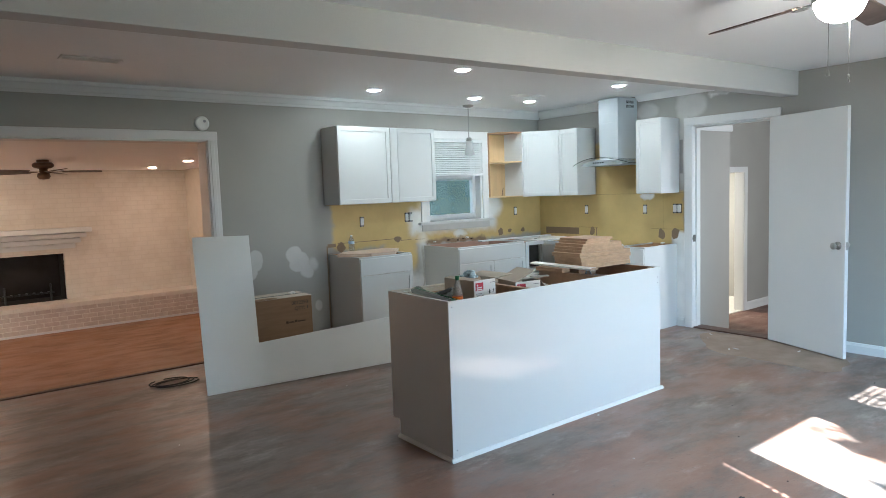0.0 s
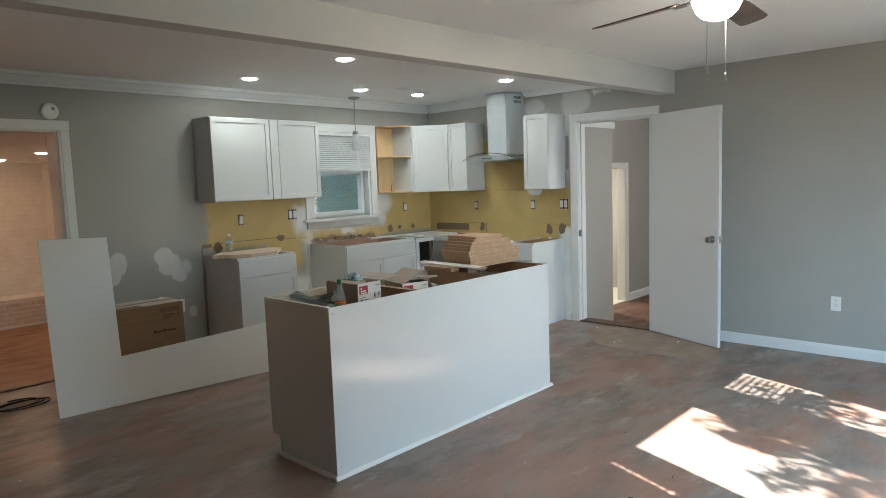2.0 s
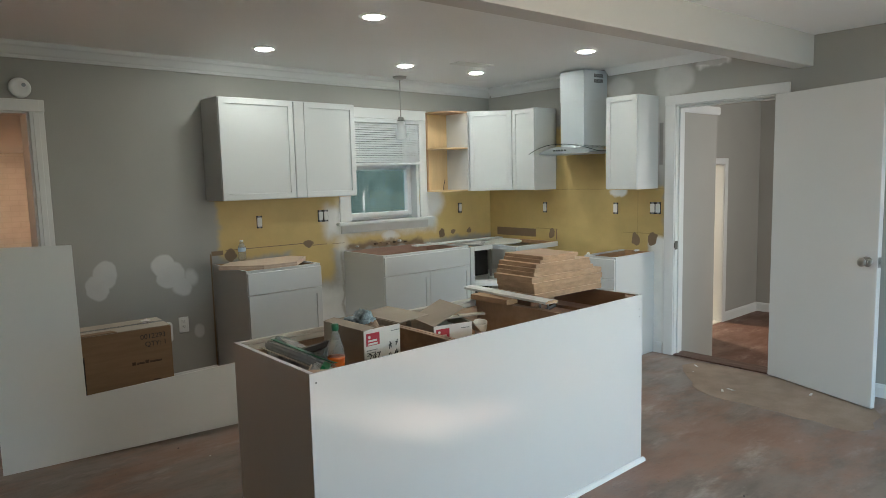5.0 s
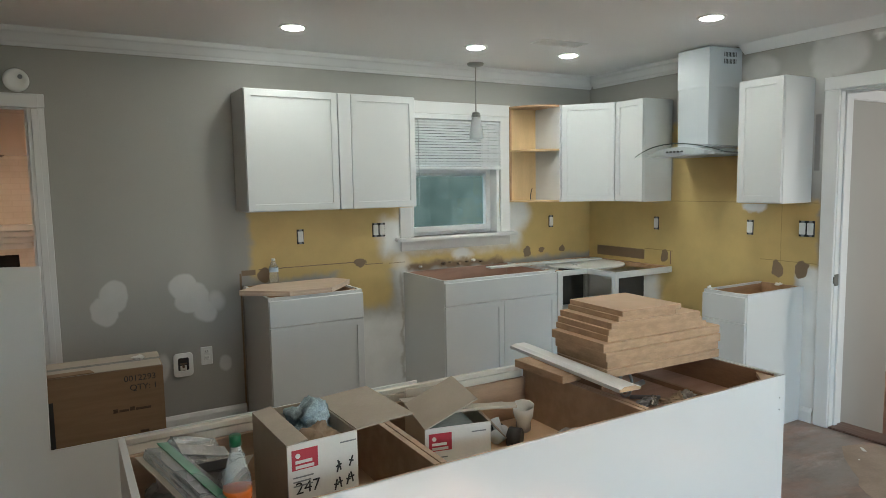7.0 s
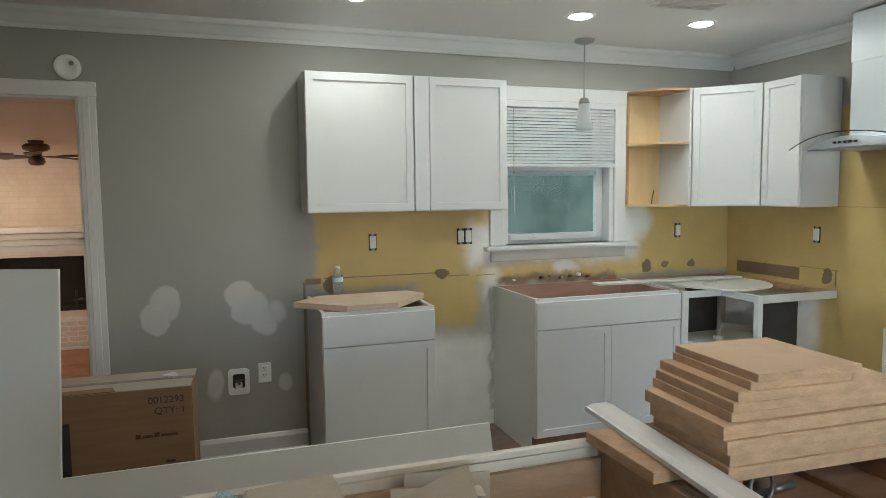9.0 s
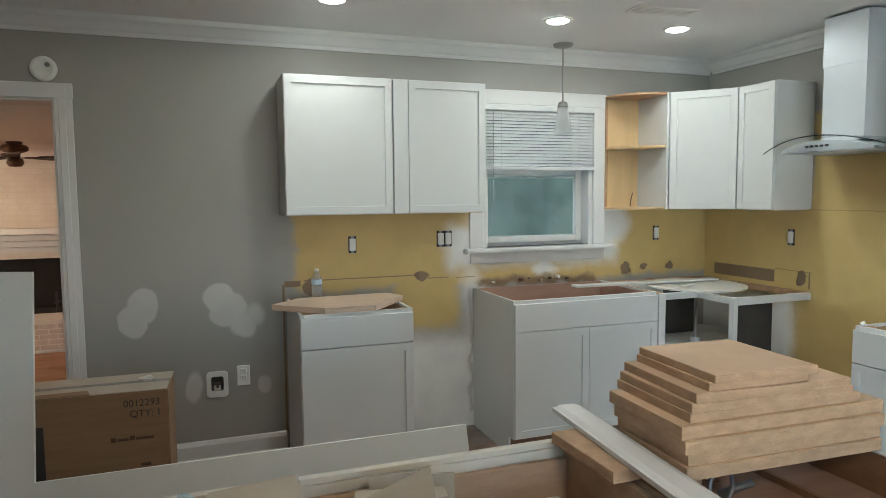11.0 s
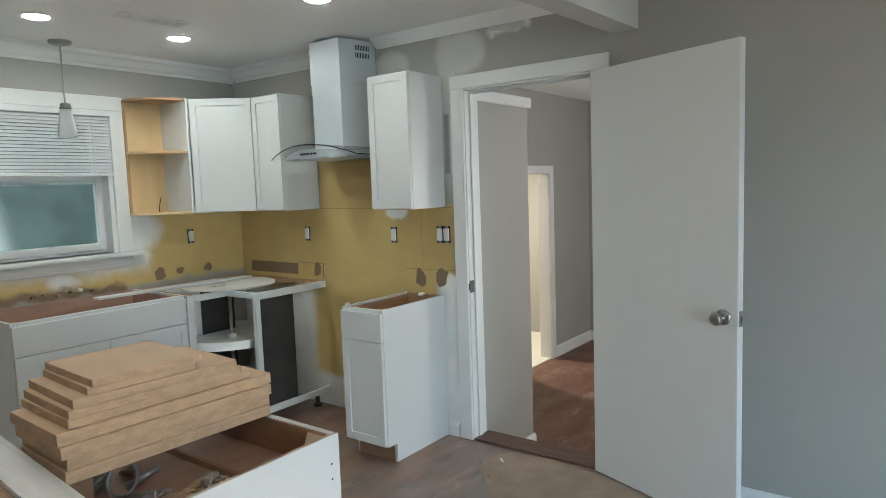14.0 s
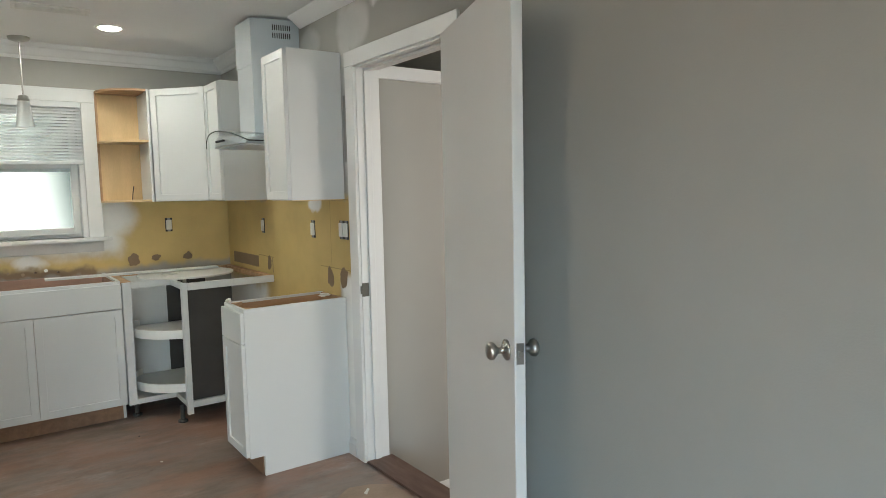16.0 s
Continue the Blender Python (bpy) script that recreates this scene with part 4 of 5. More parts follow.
for side, y in ((-1, 0.0), (1, 0.035)):
    prof = [(0.0, 0.0), (0.033, 0.0), (0.033, 0.005), (0.026, 0.010), (0.012, 0.013), (0.011, 0.030), (0.018, 0.036), (0.027, 0.045), (0.028, 0.055), (0.022, 0.063), (0.008, 0.067), (0.0, 0.067)]
    m = Matrix.Translation((LEN - 0.065, y, 0.922)) @ pose(0, 0, 0, 90 if side < 0 else -90, 0, 0)
    part("door_knob", turned(bmesh.new(), prof, 24, m), nickel, door, "satin nickel knob", True)
part("latch_plate", boxed(((LEN - 0.0005, 0.006, 0.89), (LEN + 0.002, 0.030, 0.955)), ((LEN, 0.012, 0.912), (LEN + 0.010, 0.024, 0.932)), bevel=0.001), nickel, door)
for z in (0.2, 1.0, 1.8):
    part("hinge", tube(bmesh.new(), (-0.006, 0.037, z), (-0.006, 0.037, z + 0.09), 0.006, n=10), nickel, door)
strike = thing("strike_plate", pose(E, DOOR_Y1 - 0.022, 0.92), "dark metal strike plate on the door frame", "strike plate")
part("plate", boxed(((-0.004, -0.0035, -0.035), (0.035, 0.001, 0.035)), ((-0.012, -0.003, -0.02), (-0.003, 0.004, 0.02)), bevel=0.001), plain("dark_bronze", (0.10, 0.095, 0.08), 0.5, 0.4, vary=0.08, dark=0.6), strike)

# ---- fixtures ----
def downlight(x, y, z, glow, label):
    d = thing("recessed_downlight", pose(x, y, z), label, "ceiling light", "recessed downlights")
    part("trim_ring", turned(bmesh.new(), [(0.058, -0.006), (0.066, -0.008), (0.078, -0.004), (0.080, -0.001), (0.058, -0.001)], 32, ring=True), white_plastic, d, "", True)
    part("diffuser", turned(bmesh.new(), [(0.0, -0.017), (0.025, -0.0155), (0.045, -0.011), (0.058, -0.005), (0.058, -0.002), (0.0, -0.002)], 32), glow, d, "glowing diffuser")


for x, y in KITCHEN_LAMPS:
    downlight(x, y, TOP, lamp_white, "lit white recessed downlight in the kitchen ceiling")
for x, y in LIVING_LAMPS:
    downlight(x, y, LIVING_TOP, lamp_warm, "lit warm recessed downlight in the living room ceiling, the left pair added unseen")

pendant = thing("pendant_lamp", pose(4.927, 5.85, TOP), "nickel pendant lamp with unlit frosted glass shade before the window", "pendant lamp")
part("canopy", turned(bmesh.new(), [(0.0, -0.028), (0.02, -0.028), (0.055, -0.018), (0.062, -0.006), (0.062, 0.0), (0, 0)], 28), nickel, pendant, "", True)
part("rod", tube(bmesh.new(), (0, 0, -0.36), (0, 0, -0.02), 0.005, n=12), nickel, pendant)
part("socket", turned(bmesh.new(), [(0.0, -0.415), (0.028, -0.415), (0.029, -0.388), (0.034, -0.386), (0.034, -0.378), (0.029, -0.376), (0.029, -0.362), (0.024, -0.356), (0.006, -0.35), (0, -0.35)], 24), nickel, pendant, "", True)
part("shade", turned(bmesh.new(), [(0.030, -0.39), (0.033, -0.40), (0.052, -0.548), (0.049, -0.548), (0.030, -0.402), (0.029, -0.392)], 28, ring=True), frosted, pendant, "frosted flared glass shade", True)


def ceiling_vent(m, w, d, label):
    v = thing("ceiling_vent", m, label, "vent", "ceiling vents")
    part("frame", boxed(((-w / 2, -d / 2, -0.008), (w / 2, -d / 2 + 0.02, 0)), ((-w / 2, d / 2 - 0.02, -0.008), (w / 2, d / 2, 0)), ((-w / 2, -d / 2 + 0.02, -0.008), (-w / 2 + 0.02, d / 2 - 0.02, 0)), ((w / 2 - 0.02, -d / 2 + 0.02, -0.008), (w / 2, d / 2 - 0.02, 0)), bevel=0.002), white_plastic, v)
    part("backing", boxed(((-w / 2 + 0.01, -d / 2 + 0.01, -0.002), (w / 2 - 0.01, d / 2 - 0.01, -0.0005))), black_panel, v)
    for k in range(4):
        y = -d / 2 + 0.032 + k * (d - 0.064) / 3
        bm = boxed(((-w / 2 + 0.02, y - 0.004, -0.0075), (w / 2 - 0.02, y + 0.004, -0.0030)))
        part("slat", bm, white_plastic, v)


ceiling_vent(pose(5.03, 5.03, TOP, 0, 0, -4), 0.36, 0.13, "white slatted ceiling vent in the kitchen ceiling")
ceiling_vent(pose(1.05, 5.04, TOP), 0.36, 0.13, "white slatted ceiling vent")

smoke = thing("smoke_detector", pose(2.055, N, 2.14, 90, 0, 0), "round white smoke detector above the opening", "smoke detector")
part("base", turned(bmesh.new(), [(0.062, 0.0), (0.062, 0.016), (0.058, 0.022), (0.040, 0.026), (0.038, 0.024), (0.0, 0.025)], 32), white_plastic, smoke, "", True)
part("test_button", turned(bmesh.new(), [(0.012, 0.024), (0.012, 0.0275), (0.0, 0.028)], 16, Matrix.Translation((0.020, 0.018, 0))), metal_box, smoke)


def cover_outlet(m, label):
    o = thing("wall_outlet", m, label, "outlet", "outlets")
    part("plate", boxed(((-0.036, -0.006, -0.058), (0.036, 0, 0.058)), bevel=0.003), white_plastic, o)
    for z in (-0.026, 0.014):
        s = part("socket_face", boxed(((-0.017, -0.008, z), (0.017, -0.004, z + 0.028)), bevel=0.003), white_plastic, o)
        part("slot", boxed(((-0.008, -0.0086, z + 0.010), (-0.005, -0.0075, z + 0.020)), ((0.005, -0.0086, z + 0.010), (0.008, -0.0075, z + 0.020)), ((-0.002, -0.0086, z + 0.003), (0.002, -0.0075, z + 0.007))), ink, s)


def bare_outlet(m, gangs, label):
    o = thing("bare_outlet", m, label, "outlet", "bare outlets")
    w = 0.026 * gangs - 0.002
    part("box", boxed(((-w, -0.004, -0.050), (w, -0.0005, 0.050)), bevel=0.001), black_plastic, o, "dark open outlet box")
    for k in range(gangs):
        x = (k - (gangs - 1) / 2) * 0.05
        part("device", boxed(((x - 0.0185, -0.014, -0.036), (x + 0.0185, -0.003, 0.036)), bevel=0.002), white_plastic, o, "bare white device")
        part("yoke", boxed(((x - 0.010, -0.007, -0.050), (x + 0.010, -0.003, 0.050)), bevel=0.001), metal_box, o)


bare_outlet(pose(3.61, N, 1.20), 1, "uncovered outlet in the bare yellow wall")
bare_outlet(pose(4.192, N, 1.218), 2, "uncovered double switch box beside the window")
bare_outlet(pose(5.783, N, 1.212), 1, "uncovered outlet in the bare yellow wall")
bare_outlet(pose(E, 5.278, 1.209, 0, 0, -90), 1, "uncovered outlet in the bare yellow wall")
bare_outlet(pose(E, 4.476, 1.214, 0, 0, -90), 1, "uncovered outlet beside the hood")
bare_outlet(pose(E, 4.089, 1.222, 0, 0, -90), 2, "uncovered double switch box beside the hall door")
cover_outlet(pose(2.966, N, 0.474), "white duplex outlet on the grey wall")
cover_outlet(pose(E, 1.581, 0.425, 0, 0, -90), "white duplex outlet on the grey wall")
cover_outlet(pose(10.44, 4.836, -0.158, 0, 0, -90), "white duplex outlet on the hall wall")
wbox = thing("water_outlet_box", pose(2.824, N, 0.436), "white recessed water supply box in the wall", "outlet box")
bezel = bmesh.new()
corner_ = [(sx * (hx - r) + r * math.cos(t), sz * (hz - r) + r * math.sin(t)) for hx, hz, r in ((0.058, 0.074, 0.022),) for sx, sz, t0 in ((1, 1, 0), (-1, 1, 90), (-1, -1, 180), (1, -1, 270)) for t in [radians(t0 + 18 * k) for k in range(6)]]
hole_ = [(x * 0.57, z * 0.57 + 0.004) for x, z in corner_]
lines = [[bezel.verts.new((x, y, z)) for x, z in outline] for outline, y in ((corner_, 0.0), (corner_, -0.009), (hole_, -0.013), (hole_, -0.001))]
for one, two in zip(lines, lines[1:]):
    for k in range(len(one)):
        bezel.faces.new((one[k], one[(k + 1) % len(one)], two[(k + 1) % len(two)], two[k]))
bmesh.ops.recalc_face_normals(bezel, faces=bezel.faces[:])
part("frame", bezel, white_plastic, wbox)
part("recess", boxed(((-0.034, -0.003, -0.040), (0.034, -0.0005, 0.047))), black_panel, wbox)
part("valve_body", boxed(((-0.020, -0.010, -0.036), (0.018, -0.003, -0.004)), bevel=0.003), cream_paint, wbox, "cream valve body")
part("valve", tube(tube(bmesh.new(), (0, -0.004, -0.01), (0, -0.012, -0.01), 0.009, n=12), (-0.02, -0.012, 0.008), (0.02, -0.012, 0.008), 0.005, n=10), brass, wbox, "brass valve")


def ceiling_fan(m, tips, blade_r, chain, blade_mat, metal, globe, label, drop=0.0, tilt=10, rise=0.0, bowl=1.0):
    f = thing("ceiling_fan", m, label, "ceiling fan", "ceiling fans")
    part("canopy", turned(bmesh.new(), [(0, 0), (0.065, 0), (0.06, -0.03), (0.03, -0.045), (0.0, -0.045)], 28), metal, f, "", True)
    part("motor_housing", turned(bmesh.new(), [(0.02, -0.02 - drop), (0.09, -0.03 - drop), (0.11, -0.05 - drop), (0.11, -0.075 - drop), (0.085, -0.092 - drop), (0.045, -0.10 - drop), (0.04, -0.15 - drop + rise), (0.0, -0.15 - drop + rise)], 36), metal, f, "", True)
    for a in tips:
        turn = pose(0, 0, 0, 0, 0, a)
        bm = boxed(((0.08, -0.012, -0.142 - drop), (0.20, 0.012, -0.136 - drop)), ((0.17, -0.04, -0.142 - drop), (0.24, 0.04, -0.137 - drop)), bevel=0.002)
        bm.transform(turn)
        part("blade_arm", bm, metal, f)
        outline = [(0.19, -0.05), (0.30, -0.062), (blade_r - 0.03, -0.068), (blade_r, -0.045), (blade_r, 0.045), (blade_r - 0.03, 0.068), (0.30, 0.062), (0.19, 0.05)]
        bm = slab(bmesh.new(), outline, -0.003, 0.004)
        bm.transform(turn @ Matrix.Translation((0, 0, -0.136 - drop)) @ pose(0, 0, 0, tilt, 0, 0))
        part("blade", bm, blade_mat, f, "dark wooden blade")
    if globe:
        part("light_fitter", turned(bmesh.new(), [(r * bowl, z - drop + rise) for r, z in ((0.0, -0.15), (0.10, -0.151), (0.122, -0.160), (0.125, -0.170), (0.125, -0.198), (0.12, -0.20), (0.0, -0.20))], 36), metal, f, "", True)
        part("globe", turned(bmesh.new(), [(r * bowl, z - drop + rise) for r, z in ((0.118, -0.20), (0.116, -0.215), (0.098, -0.25), (0.07, -0.273), (0.035, -0.286), (0.0, -0.289))], 36), globe, f, "lit white glass bowl", True)
    else:
        part("light_fitter", turned(bmesh.new(), [(0.0, -0.15 - drop), (0.06, -0.15 - drop), (0.07, -0.19 - drop), (0.05, -0.22 - drop), (0.0, -0.225 - drop)], 28), metal, f, "", True)
    for x, y, length, drop_r in chain:
        part("pull_chain", tube(bmesh.new(), (x, y, -0.18 - drop + rise), (x, y, -0.2 - drop - length), 0.0016, n=6), nickel, f)
        part("chain_pull", turned(bmesh.new(), [(0.0, 0), (0.004, -0.002), (0.004, -0.012), (drop_r, -0.028), (drop_r * 0.8, -0.036), (0, -0.038)], 12, Matrix.Translation((x, y, -0.2 - drop - length))), nickel, f, "", True)


ceiling_fan(pose(3.33, 1.46, TOP), (5, 77, 149, 221, 293), 0.68, [(0.105, 0.0, 0.255, 0.006), (-0.11, 0.0, 0.245, 0.009)], dark_blade, nickel, globe_white, "nickel ceiling fan with dark blades and lit bowl", 0.02, -13, 0.045, 0.87)
ceiling_fan(pose(1.2, 9.05, LIVING_TOP), (-8, 64, 136, 208, 280), 0.60, [], dark_blade, brass, None, "dark brown ceiling fan under the living room ceiling", 0.0)

# ---- island ----
IX0, IX1, IY0, IY1, IH = 2.31, 4.24, 2.972, 3.565, 0.893
island = thing("kitchen_island", pose(0, 0, 0), "white kitchen island of open-topped cabinets without worktop", "kitchen island")
part("back_skin", boxed(((IX0 - 0.004, IY0, 0.0), (IX1 + 0.004, IY0 + 0.008, IH)), bevel=0.0015), skin_paint, island, "glossy white back panel")
bm = slab(bmesh.new(), [(IY0 + 0.01, 0.0), (IY0 + 0.01, IH), (IY1, IH), (IY1, 0.11), (IY1 - 0.075, 0.11), (IY1 - 0.075, 0.0)], 0, 0.016)
bm.transform(Matrix(((0, 0, 1, IX0), (1, 0, 0, 0), (0, 1, 0, 0), (0, 0, 0, 1))))
part("end_panel", bm, cabinet_paint, island)
bm = slab(bmesh.new(), [(IY0 + 0.01, 0.0), (IY0 + 0.01, IH), (IY1, IH), (IY1, 0.11), (IY1 - 0.075, 0.11), (IY1 - 0.075, 0.0)], 0, 0.016)
bm.transform(Matrix(((0, 0, 1, IX1 - 0.016), (1, 0, 0, 0), (0, 1, 0, 0), (0, 0, 0, 1))))
part("end_panel", bm, cabinet_paint, island)
part("base_shoe", run(bmesh.new(), [(0, 0), (0.018, 0), (0.016, 0.010), (0.008, 0.018), (0, 0.02)], (IX0 - 0.02, IY0, 0), (IX1 + 0.02, IY0, 0), (0, -1, 0)), trim_paint, island)
part("base_shoe", run(bmesh.new(), [(0, 0), (0.018, 0), (0.016, 0.010), (0.008, 0.018), (0, 0.02)], (IX0, IY0, 0), (IX0, IY1 - 0.07, 0), (-1, 0, 0)), trim_paint, island)
part("base_shoe", run(bmesh.new(), [(0, 0), (0.018, 0), (0.016, 0.010), (0.008, 0.018), (0, 0.02)], (IX1, IY0, 0), (IX1, IY1 - 0.07, 0), (1, 0, 0)), trim_paint, island)
part("inner_back", boxed(((IX0 + 0.016, IY0 + 0.010, 0.1), (IX1 - 0.016, IY0 + 0.024, IH - 0.006))), drawer_wood, island, "bare wood inner back")
for x in (2.93, 2.949, 3.602, 3.621):
    part("divider", boxed(((x, IY0 + 0.024, 0.1), (x + 0.016, IY1 - 0.02, IH - 0.004)), bevel=0.001), drawer_wood, island, "bare wood divider")
part("divider", boxed(((4.05, IY0 + 0.024, 0.1), (4.064, IY1 - 0.04, 0.816)), bevel=0.001), raw_dark, island, "brown wood divider")
for a, b in ((IX0 + 0.016, 2.93), (2.965, 3.602), (3.637, IX1 - 0.016)):
    part("top_rail", boxed(((a, IY1 - 0.02, IH - 0.015), (b, IY1, IH)), ((a, IY1 - 0.014, IH - 0.06), (b, IY1, IH - 0.019)), bevel=0.0015), cream_paint, island, "cream top rail")
    part("drawer_bottom", boxed(((a, IY0 + 0.024, 0.70 if b < 4 else 0.788), (b, IY1 - 0.02, 0.712 if b < 4 else 0.80))), board_face if b < 4 else sink_wood, island, "bare wood drawer bottom")
    part("drawer_back", boxed(((a + 0.004, IY1 - 0.036, 0.712 if b < 4 else 0.80), (b - 0.004, IY1 - 0.021, IH - 0.040)), bevel=0.001), drawer_wood, island)
    step = b - a
    part("door", box_in(bmesh.new(), (a, IY1, 0.115), (b, IY1 + 0.019, IH - 0.2), 0.002), cabinet_paint, island)
    part("drawer_front", box_in(bmesh.new(), (a, IY1, IH - 0.195), (b, IY1 + 0.019, IH - 0.02), 0.002), cabinet_paint, island)
for x in (2.36, 4.18):
    part("corner_brace", slab(bmesh.new(), [(x - 0.03, IY0 + 0.024), (x + 0.04, IY0 + 0.024), (x - 0.03 if x < 3 else x + 0.04, IY0 + 0.09)], IH - 0.02, IH - 0.008), drawer_wood, island)
part("toe_kick", boxed(((IX0 + 0.016, IY1 - 0.08, 0), (IX1 - 0.016, IY1 - 0.075, 0.11))), raw_dark, island)
part("end_liner", boxed(((IX1 - 0.022, IY0 + 0.026, 0.801), (IX1 - 0.0165, IY1 - 0.022, IH - 0.002))), raw_dark, island, "brown inner end")
for x, z in ((4.215, 0.82), (4.215, 0.78), (2.33, 0.86), (2.335, 0.06)):
    part("nail_mark", tube(bmesh.new(), (x, IY0 - 0.0006, z), (x, IY0 + 0.001, z), 0.003, n=8), ink, island)

# ---- particle boards stacked on the island ----
rng = random.Random(5)
Z = 0.897
layers = [(3.700, 4.222, 3.215, 3.470, 0.028), (3.708, 4.226, 3.222, 3.480, 0.028), (3.694, 4.228, 3.214, 3.474, 0.028), (3.692, 4.236, 3.224, 3.492, 0.028),
          (3.722, 4.180, 3.236, 3.505, 0.0205), (3.726, 4.150, 3.232, 3.500, 0.0205), (3.738, 4.136, 3.228, 3.502, 0.021), (3.770, 4.026, 3.236, 3.500, 0.018), (3.776, 4.040, 3.226, 3.498, 0.018)]
# a block in the drawer and a strip on the end panel carry the stack
b = thing("support_block", pose(3.735, 3.37, 0.8003), "short wooden block under the board stack", "block")
part("block", boxed(((-0.03, -0.11, 0), (0.03, 0.11, IH + 0.0118 - 0.8003)), bevel=0.001), raw_dark, b)
b = thing("support_batten", pose(4.230, 3.37, IH), "short wooden batten under the board stack", "batten")
part("batten", boxed(((-0.008, -0.11, 0.0005), (0.008, 0.13, 0.012)), bevel=0.001), raw_dark, b)
Z = IH + 0.0125
for k, (a, b, c, d, h) in enumerate(layers):
    turn = rng.uniform(-0.5, 0.5) - (2.4 if k < 5 else 3.4)
    pb = thing("particle_board", pose((a + b) / 2, (c + d) / 2, Z, 0, 0, turn), "tan particle board lying in a stack on the island", "board", "stacked boards")
    hx, hy = (b - a) / 2, (d - c) / 2
    part("board", boxed(((-hx, -hy, 0), (hx, hy, h - 0.0006)), bevel=0.0012), board_edge, pb)
    part("face_veneer", boxed(((-hx + 0.001, -hy + 0.001, h - 0.0006), (hx - 0.001, hy - 0.001, h - 0.0001))), board_face, pb, "smooth tan face")
    Z += h

wtrim = thing("trim_board", pose(3.650, 3.36, 0.9225, 0, 0, -4.5), "white moulded trim board lying across the island", "board")
bm = run(bmesh.new(), [(-0.041, 0), (0.041, 0), (0.041, 0.008), (0.02, 0.016), (-0.02, 0.016), (-0.033, 0.011), (-0.041, 0.011)], (0, -0.30, 0), (0, 0.30, 0), (1, 0, 0))
part("moulding", bm, trim_paint, wtrim)
bm = run(bmesh.new(), [(-0.040, 0.001), (0.040, 0.001), (0.040, 0.0075), (0.02, 0.0152), (-0.02, 0.0152), (-0.032, 0.010), (-0.040, 0.010)], (0, -0.3012, 0), (0, -0.3002, 0), (1, 0, 0))
part("bare_end", bm, board_edge, wtrim, "bare pinkish wood end")
tanb = thing("wood_board", pose(3.602, 3.41, IH + 0.001, 0, 0, 1), "tan offcut board lying on the island divider", "board")
part("board", boxed(((-0.038, -0.12, 0), (0.042, 0.13, 0.026)), bevel=0.0015), board_edge, tanb)


def lettering(text, size, m, material, parent):
    curve = bpy.data.curves.new("writing", "FONT")
    curve.body, curve.size, curve.extrude, curve.align_x = text, size, 0.0003, "RIGHT"
    ob = bpy.data.objects.new("writing", curve)
    scene.collection.objects.link(ob)
    bpy.context.view_layer.update()
    me = bpy.data.meshes.new_from_object(ob.evaluated_get(bpy.context.evaluated_depsgraph_get()))
    bpy.data.objects.remove(ob)
    me.materials.clear()
    me.materials.append(material)
    ob = new("printed_text", me)
    ob.parent, ob.matrix_local = parent, m
    return ob


# ---- boxes and litter in the island ----
def carton(m, w, d, h, label, flaps, print_side=True, outer=box_white):
    """An open carton with four walls, a floor and flaps: (side, degrees out)."""
    c = thing("cardboard_box", m, label, "box", "open boxes")
    t = 0.004
    part("box_wall", boxed(((0, 0, 0), (w, t, h))), outer, c)
    part("box_wall", boxed(((0, d - t, 0), (w, d, h))), pale_card, c)
    part("box_wall", boxed(((0, t, 0), (t, d - t, h))), pale_card, c)
    part("box_wall", boxed(((w - t, t, 0), (w, d - t, h))), pale_card, c)
    part("box_floor", boxed(((t, t, 0), (w - t, d - t, t))), pale_card, c)
    for side, deg, size in flaps:
        bm = boxed(((0, 0, 0), (d if side in "lr" else w, size, t * 0.8)))
        if side == "r":
            m2 = Matrix.Translation((w, d, h)) @ pose(0, 0, 0, 0, 0, -90) @ pose(0, 0, 0, deg, 0, 0)
        elif side == "l":
            m2 = Matrix.Translation((0, 0, h)) @ pose(0, 0, 0, 0, 0, 90) @ pose(0, 0, 0, deg, 0, 0)
        elif side == "b":
            m2 = Matrix.Translation((0, d, h)) @ pose(0, 0, 0, deg, 0, 0)
        else:
            m2 = Matrix.Translation((w, 0, h)) @ pose(0, 0, 0, 0, 0, 180) @ pose(0, 0, 0, deg, 0, 0)
        bm.transform(m2)
        part("flap", bm, pale_card, c, "open cardboard flap")
    if print_side:
        part("red_label", boxed(((0.010, -0.0015, h - 0.061), (0.072, -0.0002, h - 0.014))), label_red, c, "red printed label")
        for x0, x1, z in ((0.018, 0.058, 0.046), (0.018, 0.062, 0.058)):
            part("label_bar", boxed(((x0, -0.0024, h - z), (x1, -0.0014, h - z + 0.007))), box_white, c)
        part("label_mark", tube(bmesh.new(), (0.024, -0.0024, h - 0.028), (0.024, -0.0014, h - 0.028), 0.006, n=10), box_white, c)
        for x0, x1, z in ((0.128, 0.168, 0.022), (0.012, 0.060, 0.080), (0.012, 0.054, 0.090), (0.012, 0.058, 0.100)):
            part("text_bar", boxed(((x0, -0.0015, h - z), (x1, -0.0002, h - z + 0.003))), grey_ink, c)
    if print_side and h > 0.23:
        lettering("247", 0.040, pose(0.076, -0.0012, h - 0.118, 90, 0, 0), ink, c)
        for x, z, lean in ((0.118, 0.070, 14), (0.128, 0.066, -16), (0.150, 0.062, 20), (0.112, 0.112, 12), (0.128, 0.108, -10), (0.142, 0.106, 16), (0.158, 0.102, -12)):
            bm = boxed(((-0.0018, -0.0015, 0), (0.0018, -0.0002, 0.026)), ((-0.006, -0.0015, 0.012), (0.006, -0.0002, 0.0155)))
            bm.transform(pose(x, 0, h - z - 0.02, 0, lean, 0))
            part("pen_stroke", bm, ink, c)
    return c


